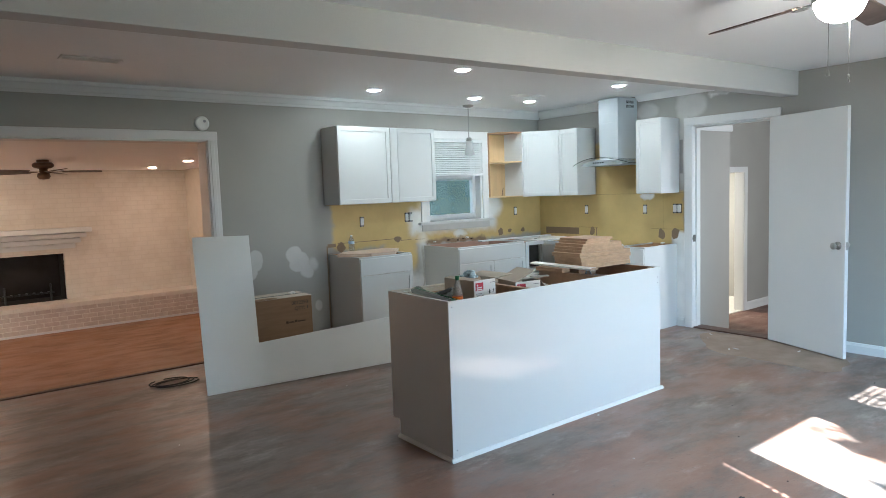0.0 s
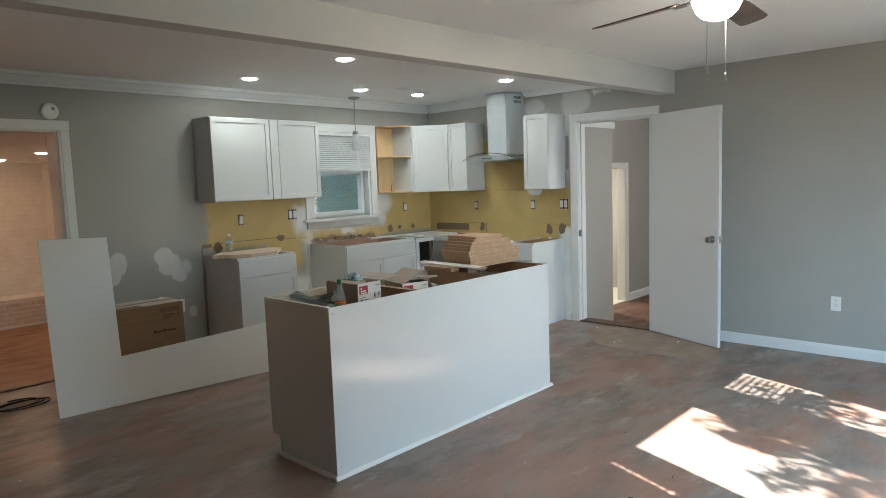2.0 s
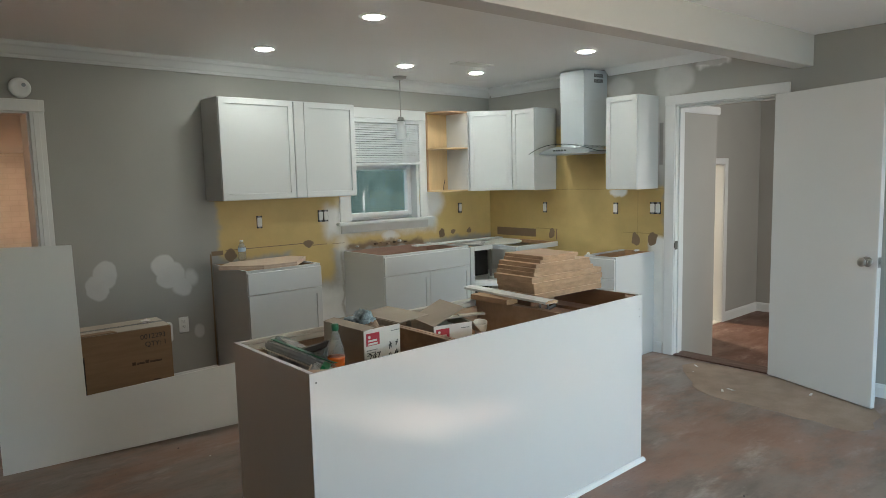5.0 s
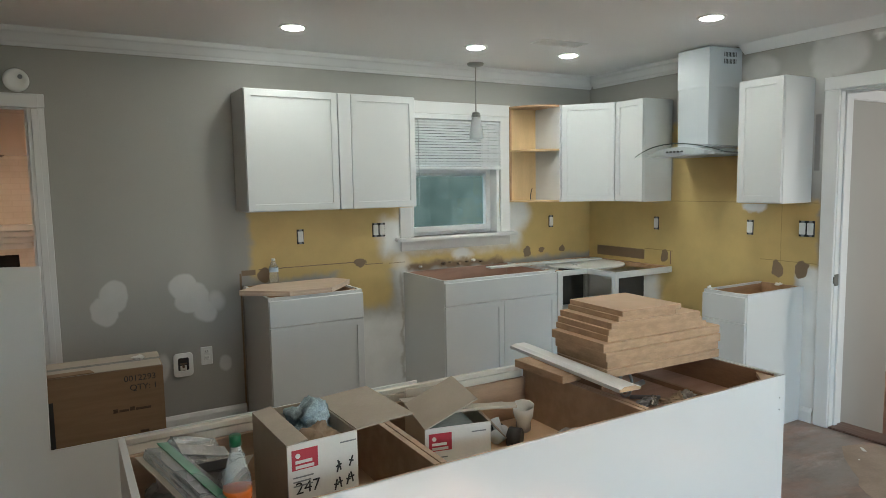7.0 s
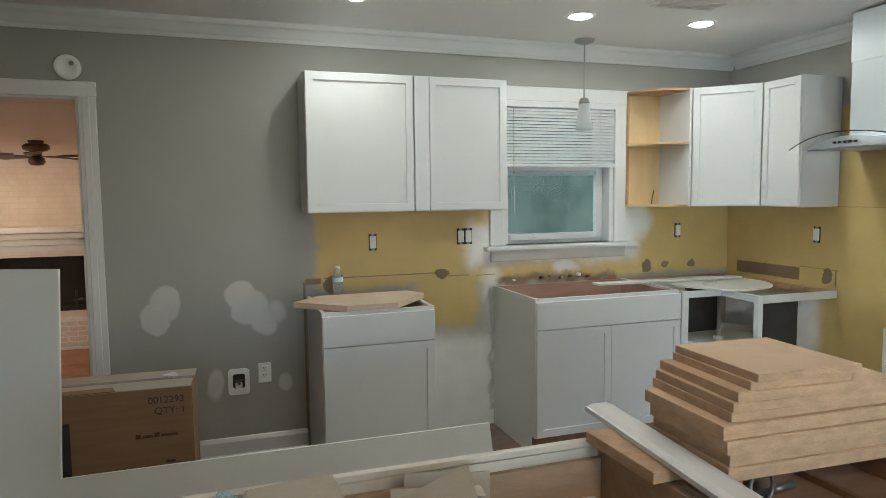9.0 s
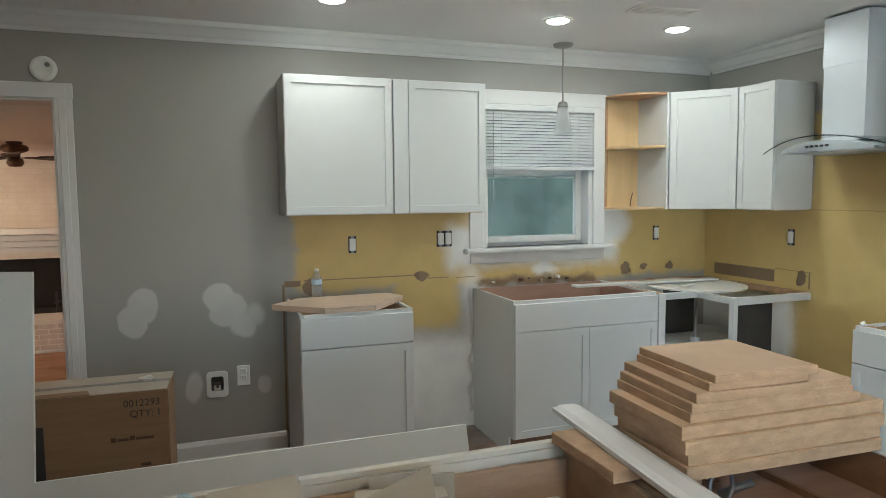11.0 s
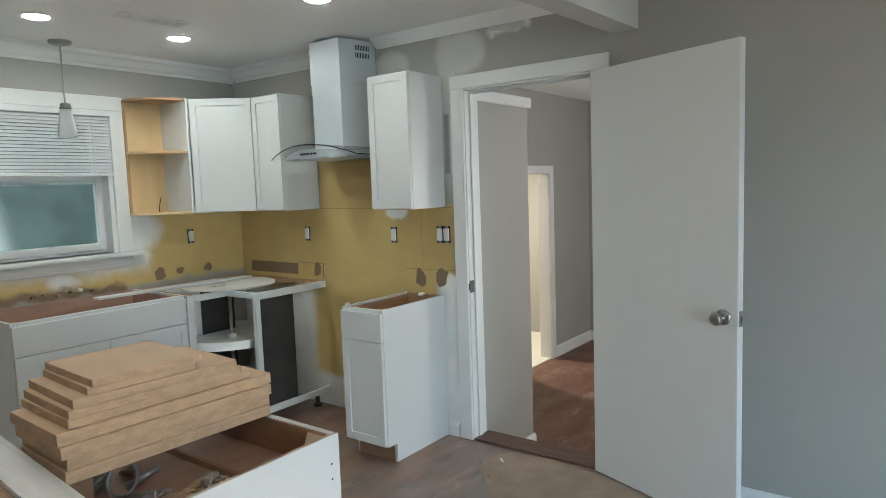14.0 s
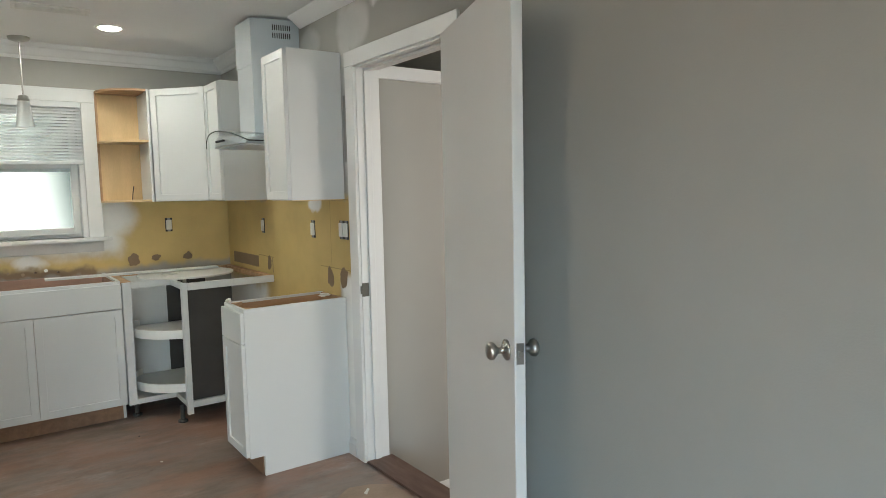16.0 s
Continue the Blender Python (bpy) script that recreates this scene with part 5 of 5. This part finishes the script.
def crumple(bm, centre, size, seed, scale=14.0, cuts=3):
    """A crushed lump: an ico ball pushed about by noise."""
    fresh = bmesh.new()
    bmesh.ops.create_icosphere(fresh, subdivisions=cuts + 1, radius=1.0)
    for v in fresh.verts:
        k = 1 + 0.55 * noise.noise(v.co * 1.7 + Vector((seed, 0, 0))) + 0.25 * noise.noise(v.co * 4.5 + Vector((0, seed, 0))) - 0.30 * abs(noise.noise(v.co * 3.1 + Vector((0, 0, seed)))) + 0.16 * abs(noise.noise(v.co * 9.0 + Vector((seed, seed, 0))))
        v.co = Vector([c * k * s for c, s in zip(v.co, size)])
    return join(bm, fresh, Matrix.Translation(centre))


BZ = 0.7125
carton(pose(2.624, 3.125, BZ, 0, 0, 2), 0.172, 0.27, 0.243, "open white and red printed carton with cloth inside", [("r", 3, 0.155), ("l", 172, 0.05)])
rag = thing("cloth_rag", pose(2.735, 3.30, BZ), "crumpled blue and white cloth in the carton", "cloth")
part("cloth", crumple(bmesh.new(), (0, 0, 0.22), (0.056, 0.058, 0.055), 3.0), cloth_blue, rag, "", True)
sheet = thing("crumpled_paper", pose(2.725, 3.21, BZ), "crumpled brown paper in the carton", "paper")
part("paper", crumple(bmesh.new(), (0, 0, 0.20), (0.062, 0.05, 0.04), 8.0, cuts=3), paper_brown, sheet, "", True)
carton(pose(2.998, 3.165, BZ, 0, 0, -13), 0.182, 0.22, 0.190, "small open white and red printed carton", [("b", -10, 0.08), ("r", -50, 0.07), ("l", 155, 0.16)])
dark = thing("plastic_tray", pose(3.111, 3.252, BZ, 0, 0, -13), "dark green plastic piece in the small carton", "plastic")
part("tray", boxed(((-0.080, -0.09, 0.0045), (0.080, 0.09, 0.160)), bevel=0.01), plain("dark_green_plastic", (0.02, 0.055, 0.035), 0.35, vary=0.05), dark)
for k, (x, y, turn, w) in enumerate(((3.182, 3.232, -16, 0.20), (3.235, 3.19, -26, 0.12))):
    s = thing("wood_strip", pose(x, y, BZ + 0.1905 + 0.0085 * k, 0, 0, turn), "pale thin wooden strip lying on the cartons", "strip", "loose strips")
    part("strip", boxed(((-w / 2, -0.016, 0), (w / 2, 0.016, 0.008)), bevel=0.001), pale_card, s)
part_box = thing("cardboard_piece", pose(3.19, 3.465, BZ, 0, 0, -10), "folded cardboard piece leaning in the drawer", "cardboard")
bm = boxed(((-0.09, 0, 0), (0.02, 0.004, 0.195)), ((0.02, 0, 0.0), (0.09, 0.004, 0.188)))
part("fold", bm, pale_card, part_box)

# soft drink bottle with an orange rest
def bottle(m, h, r, body, cap, label, fill=None, wrap=None):
    b = thing("plastic_bottle", m, label, "bottle", "bottles")
    part("body", turned(bmesh.new(), [(0.0, 0.004), (r * 0.7, 0.0), (r, 0.012 * h / 0.2), (r, h * 0.30), (r * 0.93, h * 0.42), (r, h * 0.55), (r * 0.96, h * 0.66), (r * 0.55, h * 0.82), (r * 0.36, h * 0.9), (r * 0.36, h * 0.95)], 24), body, b, "", True)
    part("cap", turned(bmesh.new(), [(r * 0.42, h * 0.915), (r * 0.42, h * 0.995), (r * 0.38, h), (0, h)], 20), cap, b, "", True)
    if fill:
        part("drink", turned(bmesh.new(), [(0.0, 0.002), (r * 0.7, -0.0005), (r * 1.012, 0.012 * h / 0.2), (r * 1.012, h * 0.30), (r * 0.945, h * 0.42), (r * 1.012, h * 0.55), (r * 1.0, h * 0.58), (0.0, h * 0.58)], 24), fill, b, "orange drink", True)
    if wrap:
        part("label_band", turned(bmesh.new(), [(r * 1.015, h * 0.45), (r * 1.02, h * 0.62), (r * 1.0, h * 0.62), (r * 1.0, h * 0.45)], 24, ring=True), wrap, b)


bottle(pose(2.518, 3.15, BZ), 0.285, 0.031, clear_plastic, green_plastic, "clear soft drink bottle with green cap and orange rest", orange_drink)
bottle(pose(3.364, 5.83, 0.9005 + 0.0315), 0.155, 0.029, clear_plastic, white_plastic, "small clear water bottle standing on the loose board", None, plain("pale_blue_label", (0.45, 0.58, 0.68), 0.4))
blister_shell = plain("clear_blister", (0.80, 0.82, 0.81), 0.12, vary=0.05, scale=30, grain=90, relief=0.25, dark=0.8)
shell_bsdf = blister_shell.node_tree.nodes["Principled BSDF"]
shell_bsdf.inputs["Transmission Weight"].default_value, shell_bsdf.inputs["IOR"].default_value = 0.72, 1.2


def blister_pack(m, w, d, h, stripe, label):
    """A clear moulded pack with a printed strip along it and dark hardware inside."""
    b = thing("blister_pack", m, label, "packaging", "empty packs")
    body = box_in(bmesh.new(), (-w / 2, -d / 2, 0), (w / 2, d / 2, h), 0.008)
    bmesh.ops.subdivide_edges(body, edges=body.edges[:], cuts=2)
    for v in body.verts:
        v.co += Vector((noise.noise(v.co * 40 + Vector((w * 90, 0, 0))), noise.noise(v.co * 37 + Vector((0, 5, 0))), noise.noise(v.co * 43))) * 0.006
    part("shell", body, blister_shell, b)
    part("card_strip", boxed(((-w / 2 - 0.004, -d * 0.24, h + 0.003), (w / 2 + 0.004, d * 0.10, h + 0.0055)), bevel=0.001), stripe, b, "printed card strip")
    part("backing_card", boxed(((-w / 2 - 0.008, -d / 2 - 0.008, -0.003), (w / 2 + 0.008, d / 2 + 0.008, -0.0008))), pale_card, b)
    part("contents", boxed(((-w * 0.3, -d * 0.2, 0.004), (w * 0.1, d * 0.3, h * 0.6)), bevel=0.004), ink, b)


film = thing("plastic_film", pose(2.44, 3.22, BZ), "crumpled clear packing film and litter in the drawer", "litter")
part("film", crumple(crumple(bmesh.new(), (0.0, 0, 0.070), (0.085, 0.15, 0.075), 1.0), (-0.03, 0.16, 0.08), (0.05, 0.07, 0.075), 4.0), tape_clear, film, "", True)
blister_pack(pose(2.43, 3.26, BZ + 0.150, 14, -10, 108), 0.30, 0.085, 0.028, green_plastic, "clear plastic pack with a green printed strip among the litter")
blister_pack(pose(2.47, 3.42, BZ + 0.140, 34, 22, 30), 0.15, 0.10, 0.035, tape_clear, "clear empty plastic pack among the litter")
blister_pack(pose(2.500, 3.28, BZ + 0.140, -34, 20, 116), 0.17, 0.09, 0.03, ink, "clear empty plastic pack with dark insert among the litter")
blister_pack(pose(2.405, 3.09, BZ + 0.115, 24, -18, 40), 0.13, 0.08, 0.025, green_plastic, "small clear plastic pack with green strip among the litter")

tap = thing("tap_fitting", pose(3.375, 3.365, BZ), "chrome tap fitting with black ring in the drawer", "fitting")
part("body", tube(tube(bmesh.new(), (-0.02, 0.0, 0.025), (0.03, 0.02, 0.03), 0.022), (0.0, 0.0, 0.03), (0.0, 0.03, 0.075), 0.014), steel, tap, "", True)
part("ring", tube(bmesh.new(), (0.012, -0.035, 0.034), (0.03, -0.065, 0.034), 0.032), black_plastic, tap, "black rubber ring", True)
clear_cup = plain("milky_plastic", (0.66, 0.66, 0.63), 0.2, vary=0.04)
cup = thing("plastic_cup", pose(3.508, 3.42, BZ + 0.006, 8, -10, 15), "crushed milky plastic cup standing in the drawer", "cup")
part("cup_wall", turned(bmesh.new(), [(0.026, 0.0), (0.024, 0.03), (0.034, 0.055), (0.037, 0.090), (0.0345, 0.089), (0.032, 0.056), (0.022, 0.031), (0.024, 0.003)], 9, ring=True), clear_cup, cup, "", True)
part("cup_floor", tube(bmesh.new(), (0, 0, 0.001), (0, 0, 0.004), 0.0215), clear_cup, cup)
bag = thing("plastic_bag", pose(3.53, 3.22, BZ), "small crumpled clear bag in the drawer", "bag")
part("bag", crumple(bmesh.new(), (0, 0, 0.03), (0.05, 0.04, 0.03), 12.0, cuts=2), tape_clear, bag)
scrap = thing("black_scrap", pose(3.34, 3.42, BZ), "black plastic scrap in the drawer", "scrap")
part("scrap", crumple(bmesh.new(), (0, 0, 0.03), (0.07, 0.03, 0.035), 15.0, cuts=2), black_plastic, scrap)
for k in range(16):
    x, y = rng.uniform(3.2, 3.57), rng.uniform(3.02, 3.42)
    s = thing("wood_chip", pose(x, y, BZ, 0, 0, rng.uniform(0, 180)), "small pale wood chip in the drawer", "wood chip", "wood chips")
    part("chip", boxed(((-0.012, -0.004, 0), (rng.uniform(0.004, 0.016), 0.004, 0.003))), box_white, s)
valve = thing("valve_wheel", pose(3.844, 3.29, 0.8005), "grey hose ring and fittings under the boards", "fitting")
circle = [(0.040 + 0.005 * math.cos(k * math.pi / 4), 0.005 * math.sin(k * math.pi / 4)) for k in range(8)]
ring = turned(bmesh.new(), circle, 28, Matrix.Translation((0, 0, 0.0455)) @ pose(0, 0, 0, 84, 0, 12), ring=True)
part("ring", ring, metal_box, valve, "", True)
part("levers", tube(tube(bmesh.new(), (0.0, -0.02, 0.008), (0.07, -0.09, 0.012), 0.007, n=12), (0.02, 0.03, 0.010), (0.09, 0.0, 0.040), 0.009, n=12), metal_box, valve, "", True)
for k in range(9):
    x, y = rng.uniform(3.68, 4.02), rng.uniform(3.04, 3.40)
    s = thing("debris_piece", pose(x, y, 0.8005, 0, 0, rng.uniform(0, 180)), "grey metal and plastic scrap in the island drawer", "scrap", "drawer scrap")
    part("piece", crumple(bmesh.new(), (0, 0, 0.014), (rng.uniform(0.02, 0.05), 0.018, 0.014), 20.0 + k, cuts=2), rng.choice([metal_box, tape_clear, paper_brown]), s)

# ---- loose board on the left base cabinet ----
lb = thing("cut_board", pose(3.40, 5.66, 0.9025), "tan plywood board with cut corners lying on the base cabinet", "board")
for z, mat, name in ((0.0, pale_ply, "lower_board"), (0.015, pale_ply, "upper_board")):
    part(name, slab(bmesh.new(), [(-0.30, -0.02), (-0.06, -0.235), (0.20, -0.235), (0.42, 0.03), (0.36, 0.16), (-0.14, 0.15)], z, z + 0.0142), mat, lb)

# ---- L-shaped white sheet leaning on the box ----
pan = thing("plywood_sheet", Matrix.Translation((1.690, 5.182, 0.0)) @ pose(0, 0, 0, 0, 0, -9.5) @ pose(0, 0, 0, -7.6, 0, 0), "white L-shaped cut plywood sheet leaning on a cardboard box", "plywood sheet")
bm = slab(bmesh.new(), [(0.0, 0.0), (2.24, 0.03), (2.205, 0.455), (0.415, 0.345), (0.408, 1.20), (-0.015, 1.21)], -0.018, 0.0)
bm.transform(pose(0, 0, 0, 90, 0, 0))
part("face", bm, sheet_paint, pan)

big = thing("moving_carton", pose(1.95, 5.255, 0, 0, 0, -2), "large brown cardboard carton standing by the wall", "box")
part("body", boxed(((0, 0, 0), (0.665, 0.30, 0.655)), bevel=0.004), cardboard, big)
part("lid_flap", boxed(((0.0, 0.0, 0.6555), (0.66, 0.15, 0.659))), pale_card, big)
part("lid_flap", boxed(((0.005, 0.152, 0.6555), (0.665, 0.30, 0.659))), pale_card, big)
part("loose_flap", slab(bmesh.new(), [(0.08, -0.015), (0.36, -0.005), (0.34, 0.06), (0.10, 0.05)], 0.6595, 0.663), cardboard, big)
part("black_patch", boxed(((0.0, -0.0015, 0.0), (0.180, -0.0002, 0.54))), black_panel, big, "black printed corner")
part("tape", boxed(((0.0, 0.13, 0.6592), (0.665, 0.17, 0.6598))), tape_clear, big, "strip of clear tape")


lettering("0012293", 0.042, pose(0.632, -0.001, 0.592, 90, 0, 0), ink, big)
lettering("QTY: 1", 0.042, pose(0.636, -0.001, 0.545, 90, 0, 0), ink, big)
faint_print = plain("faint_brown_print", (0.115, 0.07, 0.04), 0.8, vary=0.2, scale=60, dark=0.5, relief=0)
for x0_, x1_, z0_, z1_ in ((0.43, 0.452, 0.442, 0.462), (0.456, 0.50, 0.444, 0.456), (0.504, 0.526, 0.444, 0.464), (0.530, 0.60, 0.444, 0.456), (0.545, 0.585, 0.325, 0.338)):
    part("text_bar", boxed(((x0_, -0.0012, z0_), (x1_, -0.0002, z1_))), faint_print, big, "faint printed word")
bit = thing("paper_scrap", pose(2.52, 5.40, 0.659), "white crumpled paper scrap on the carton", "paper")
part("scrap", crumple(bmesh.new(), (0, 0, 0.010), (0.03, 0.02, 0.010), 31.0, cuts=2), box_white, bit)

# ---- floor ----
tan = bmesh.new()
slab(tan, [(6.0, 3.71), (5.86, 3.62), (5.73, 3.51), (5.66, 3.44), (5.58, 3.40), (5.52, 3.33), (5.47, 3.22), (5.45, 3.10), (5.475, 3.0), (5.46, 2.88), (5.48, 2.77), (5.45, 2.66), (5.47, 2.56), (5.44, 2.45), (5.45, 2.34), (5.57, 2.27), (5.68, 2.31), (5.82, 2.30), (5.95, 2.38), (6.10, 2.75), (6.17, 3.05), (6.19, 3.40), (6.18, 3.62), (6.10, 3.68)], 0.0003, 0.0018)
setting("floor_underlay_patch", tan, tan_sheet, "tan torn underlay left on the floor by the door", category="floor")
for x, y, turn in ((5.62, 3.20, 30), (5.68, 3.17, 80), (5.95, 2.75, 10), (6.05, 3.62, 50)):
    s = thing("paper_chip", pose(x, y, 0.0018, 0, 0, turn), "small white chip lying on the underlay", "chip", "paper chips")
    part("chip", slab(bmesh.new(), [(-0.03, -0.006), (0.025, -0.008), (0.03, 0.004), (-0.02, 0.009)], 0, 0.003), box_white, s)
for k in range(40):
    x, y = rng.uniform(0.9, 6.1), rng.uniform(0.8, 5.2)
    if IX0 - 0.05 < x < IX1 + 0.05 and IY0 - 0.05 < y < IY1 + 0.05 or y > 4.9 and x < 4.0:
        continue
    s = thing("floor_crumb", pose(x, y, 0.0, 0, 0, rng.uniform(0, 180)), "tiny crumb of debris on the subfloor", "debris", "floor crumbs")
    part("crumb", crumple(bmesh.new(), (0, 0, 0.003), (rng.uniform(0.004, 0.012), 0.004, 0.003), 40.0 + k, cuts=1), rng.choice([box_white, paper_brown, ink]), s)
lump = thing("dark_scrap", pose(3.02, 1.72, 0), "small dark scrap on the floor", "debris")
part("scrap", crumple(bmesh.new(), (0, 0, 0.012), (0.016, 0.012, 0.014), 77.0, cuts=2), ink, lump)

cable = thing("coiled_cable", pose(1.62, 5.72, 0), "dark coiled power cable on the floor beside the panel", "cable")
for n_, (r, sx) in enumerate(((0.10, 1.7), (0.085, 1.9), (0.11, 1.4))):
    loop = bmesh.new()
    for k in range(18):
        a, b = 0.2 + n_ + k * 0.32, 0.2 + n_ + (k + 1) * 0.32
        tube(loop, (sx * r * math.cos(a) - 0.03 * n_, r * math.sin(a), 0.006 + 0.009 * n_), (sx * r * math.cos(b) - 0.03 * n_, r * math.sin(b), 0.006 + 0.009 * n_), 0.005, n=6)
    part("loop", loop, ink, cable)

lump = thing("plaster_lump", pose(5.676, 4.372, 0.8602), "small white plaster lump on the narrow base cabinet", "debris")
part("lump", crumple(bmesh.new(), (0, 0, 0.010), (0.014, 0.012, 0.012), 52.0, cuts=2), box_white, lump)
lump = thing("plaster_lump", pose(6.15, 4.22, 0.8572), "small pale plaster lump on the narrow base cabinet", "debris")
part("lump", crumple(bmesh.new(), (0, 0, 0.008), (0.030, 0.016, 0.010), 57.0, cuts=2), box_white, lump)

# pipe stubs along the sink wall
for k, x in enumerate((4.52, 4.72, 4.78, 4.86, 4.93, 4.99, 5.06)):
    s = thing("pipe_stub", pose(x, N, 0.925 + 0.008 * (k % 3)), "short pipe stub and glue lump on the wall behind the sink", "pipe stub", "pipe stubs")
    part("stub", tube(bmesh.new(), (0, 0.002, 0), (0, -0.035, 0.004), 0.007 + 0.004 * (k % 2), n=10), rng.choice([white_plastic, brass, paper_brown]), s)

# ---- patio door and tree behind the camera, through which the sun comes ----
patio = tagged(new("window_2"), "white sliding patio door letting in the sun", "window", kind="structure")
patio.matrix_world = pose(0, S - 0.1, 0)
p0, p1, pt = PATIO
FRAME_POSTS = [(2.316, 2.545), (3.365, 3.585), (3.605, 3.85), (4.29, p1)]
for a, b in FRAME_POSTS:
    part("window_frame", boxed(((a, -0.04, 0.04), (b, 0.04, pt - 0.03)), bevel=0.003), trim_paint, patio)
part("window_frame", boxed(((p0, -0.04, pt - 0.03), (p1, 0.04, pt)), bevel=0.003), trim_paint, patio)
part("window_sill", boxed(((p0, -0.04, 0.001), (p1, 0.04, 0.04)), bevel=0.003), trim_paint, patio)
pb2 = thing("patio_blind", pose(0, S - 0.03, 0), "raised white blind over one half of the patio door", "blind")
for k in range(9):
    part("slat", boxed(((3.855, -0.014, 1.69 + 0.033 * k), (4.285, 0.014, 1.692 + 0.033 * k))), blind_vinyl, pb2)
part("ladder_tape", boxed(((4.045, -0.010, 1.66), (4.068, -0.0095, 1.96))), blind_vinyl, pb2)
part("bottom_rail", boxed(((3.855, -0.009, 1.635), (4.285, 0.009, 1.672)), bevel=0.003), blind_vinyl, pb2)

edge_blind = thing("edge_blind", pose(0, S - 0.06, 0), "closed white blind edge beside the patio door", "blind")
part("lower_panel", boxed(((2.2905, -0.012, 0.002), (2.3155, -0.006, 1.70)), ((2.181, -0.012, 0.002), (2.2905, -0.006, 2.028))), blind_vinyl, edge_blind)
for k in range(10):
    part("slat", boxed(((2.2905, -0.012, 1.722 + 0.032 * k), (2.3155, -0.008, 1.740 + 0.032 * k))), blind_vinyl, edge_blind)

tree = thing("garden_tree", pose(2.60, -3.6, -0.5), "leafy garden tree outside the patio door", "tree")
trunk = tube(bmesh.new(), (0, 0, 0), (0, 0, 3.4), 0.07, 0.04, 12)
CLUMPS = ((420, (-0.19, 0.0, 3.74), (0.19, 0.20, 0.16)), (60, (-0.52, 0.05, 3.57), (0.20, 0.10, 0.03)), (26, (0.57, 0.0, 3.93), (0.21, 0.10, 0.09)), (110, (0.62, 0.0, 3.64), (0.24, 0.10, 0.09)), (380, (-0.27, 0.0, 3.40), (0.30, 0.20, 0.12)), (60, (-0.85, 0.0, 3.36), (0.25, 0.1, 0.10)), (90, (0.55, 0.0, 3.715), (0.24, 0.1, 0.018)), (60, (0.64, 0.0, 3.745), (0.10, 0.1, 0.03)), (150, (0.60, 0.0, 3.30), (0.25, 0.2, 0.14)), (600, (-0.3, 0.1, 2.95), (0.9, 0.3, 0.30)))
for count, mid, size in CLUMPS:
    tube(trunk, (0, 0, mid[2] - 0.5), mid, 0.016, 0.006, 8)
part("trunk", trunk, raw_dark, tree)
leaf_bm = bmesh.new()
for count, mid, size in CLUMPS:
    for k in range(count):
        a, r, h = rng.uniform(0, 6.283), math.sqrt(rng.random()), rng.uniform(-1, 1)
        c = Vector((mid[0] + size[0] * r * math.cos(a), mid[1] + size[1] * r * math.sin(a), mid[2] + size[2] * h * math.sqrt(max(0.0, 1.05 - r * r * math.cos(a) ** 2))))
        q = Euler((rng.uniform(0, 3), rng.uniform(0, 3), rng.uniform(0, 3))).to_matrix()
        s = rng.uniform(0.025, 0.055)
        leaf_bm.faces.new([leaf_bm.verts.new(c + q @ Vector(p) * s) for p in ((-1, 0, 0), (0, -0.45, 0.1), (1.1, 0, 0), (0, 0.45, 0.1))])
part("crown", leaf_bm, plain("leaf_green", (0.06, 0.12, 0.03), 0.5), tree)
setting("ground", boxed(((-60, -80, -0.6), (60, S - 0.2, -0.5))), plain("lawn", (0.07, 0.10, 0.04), 0.9, vary=0.15), "lawn outside the patio door", category="ground")
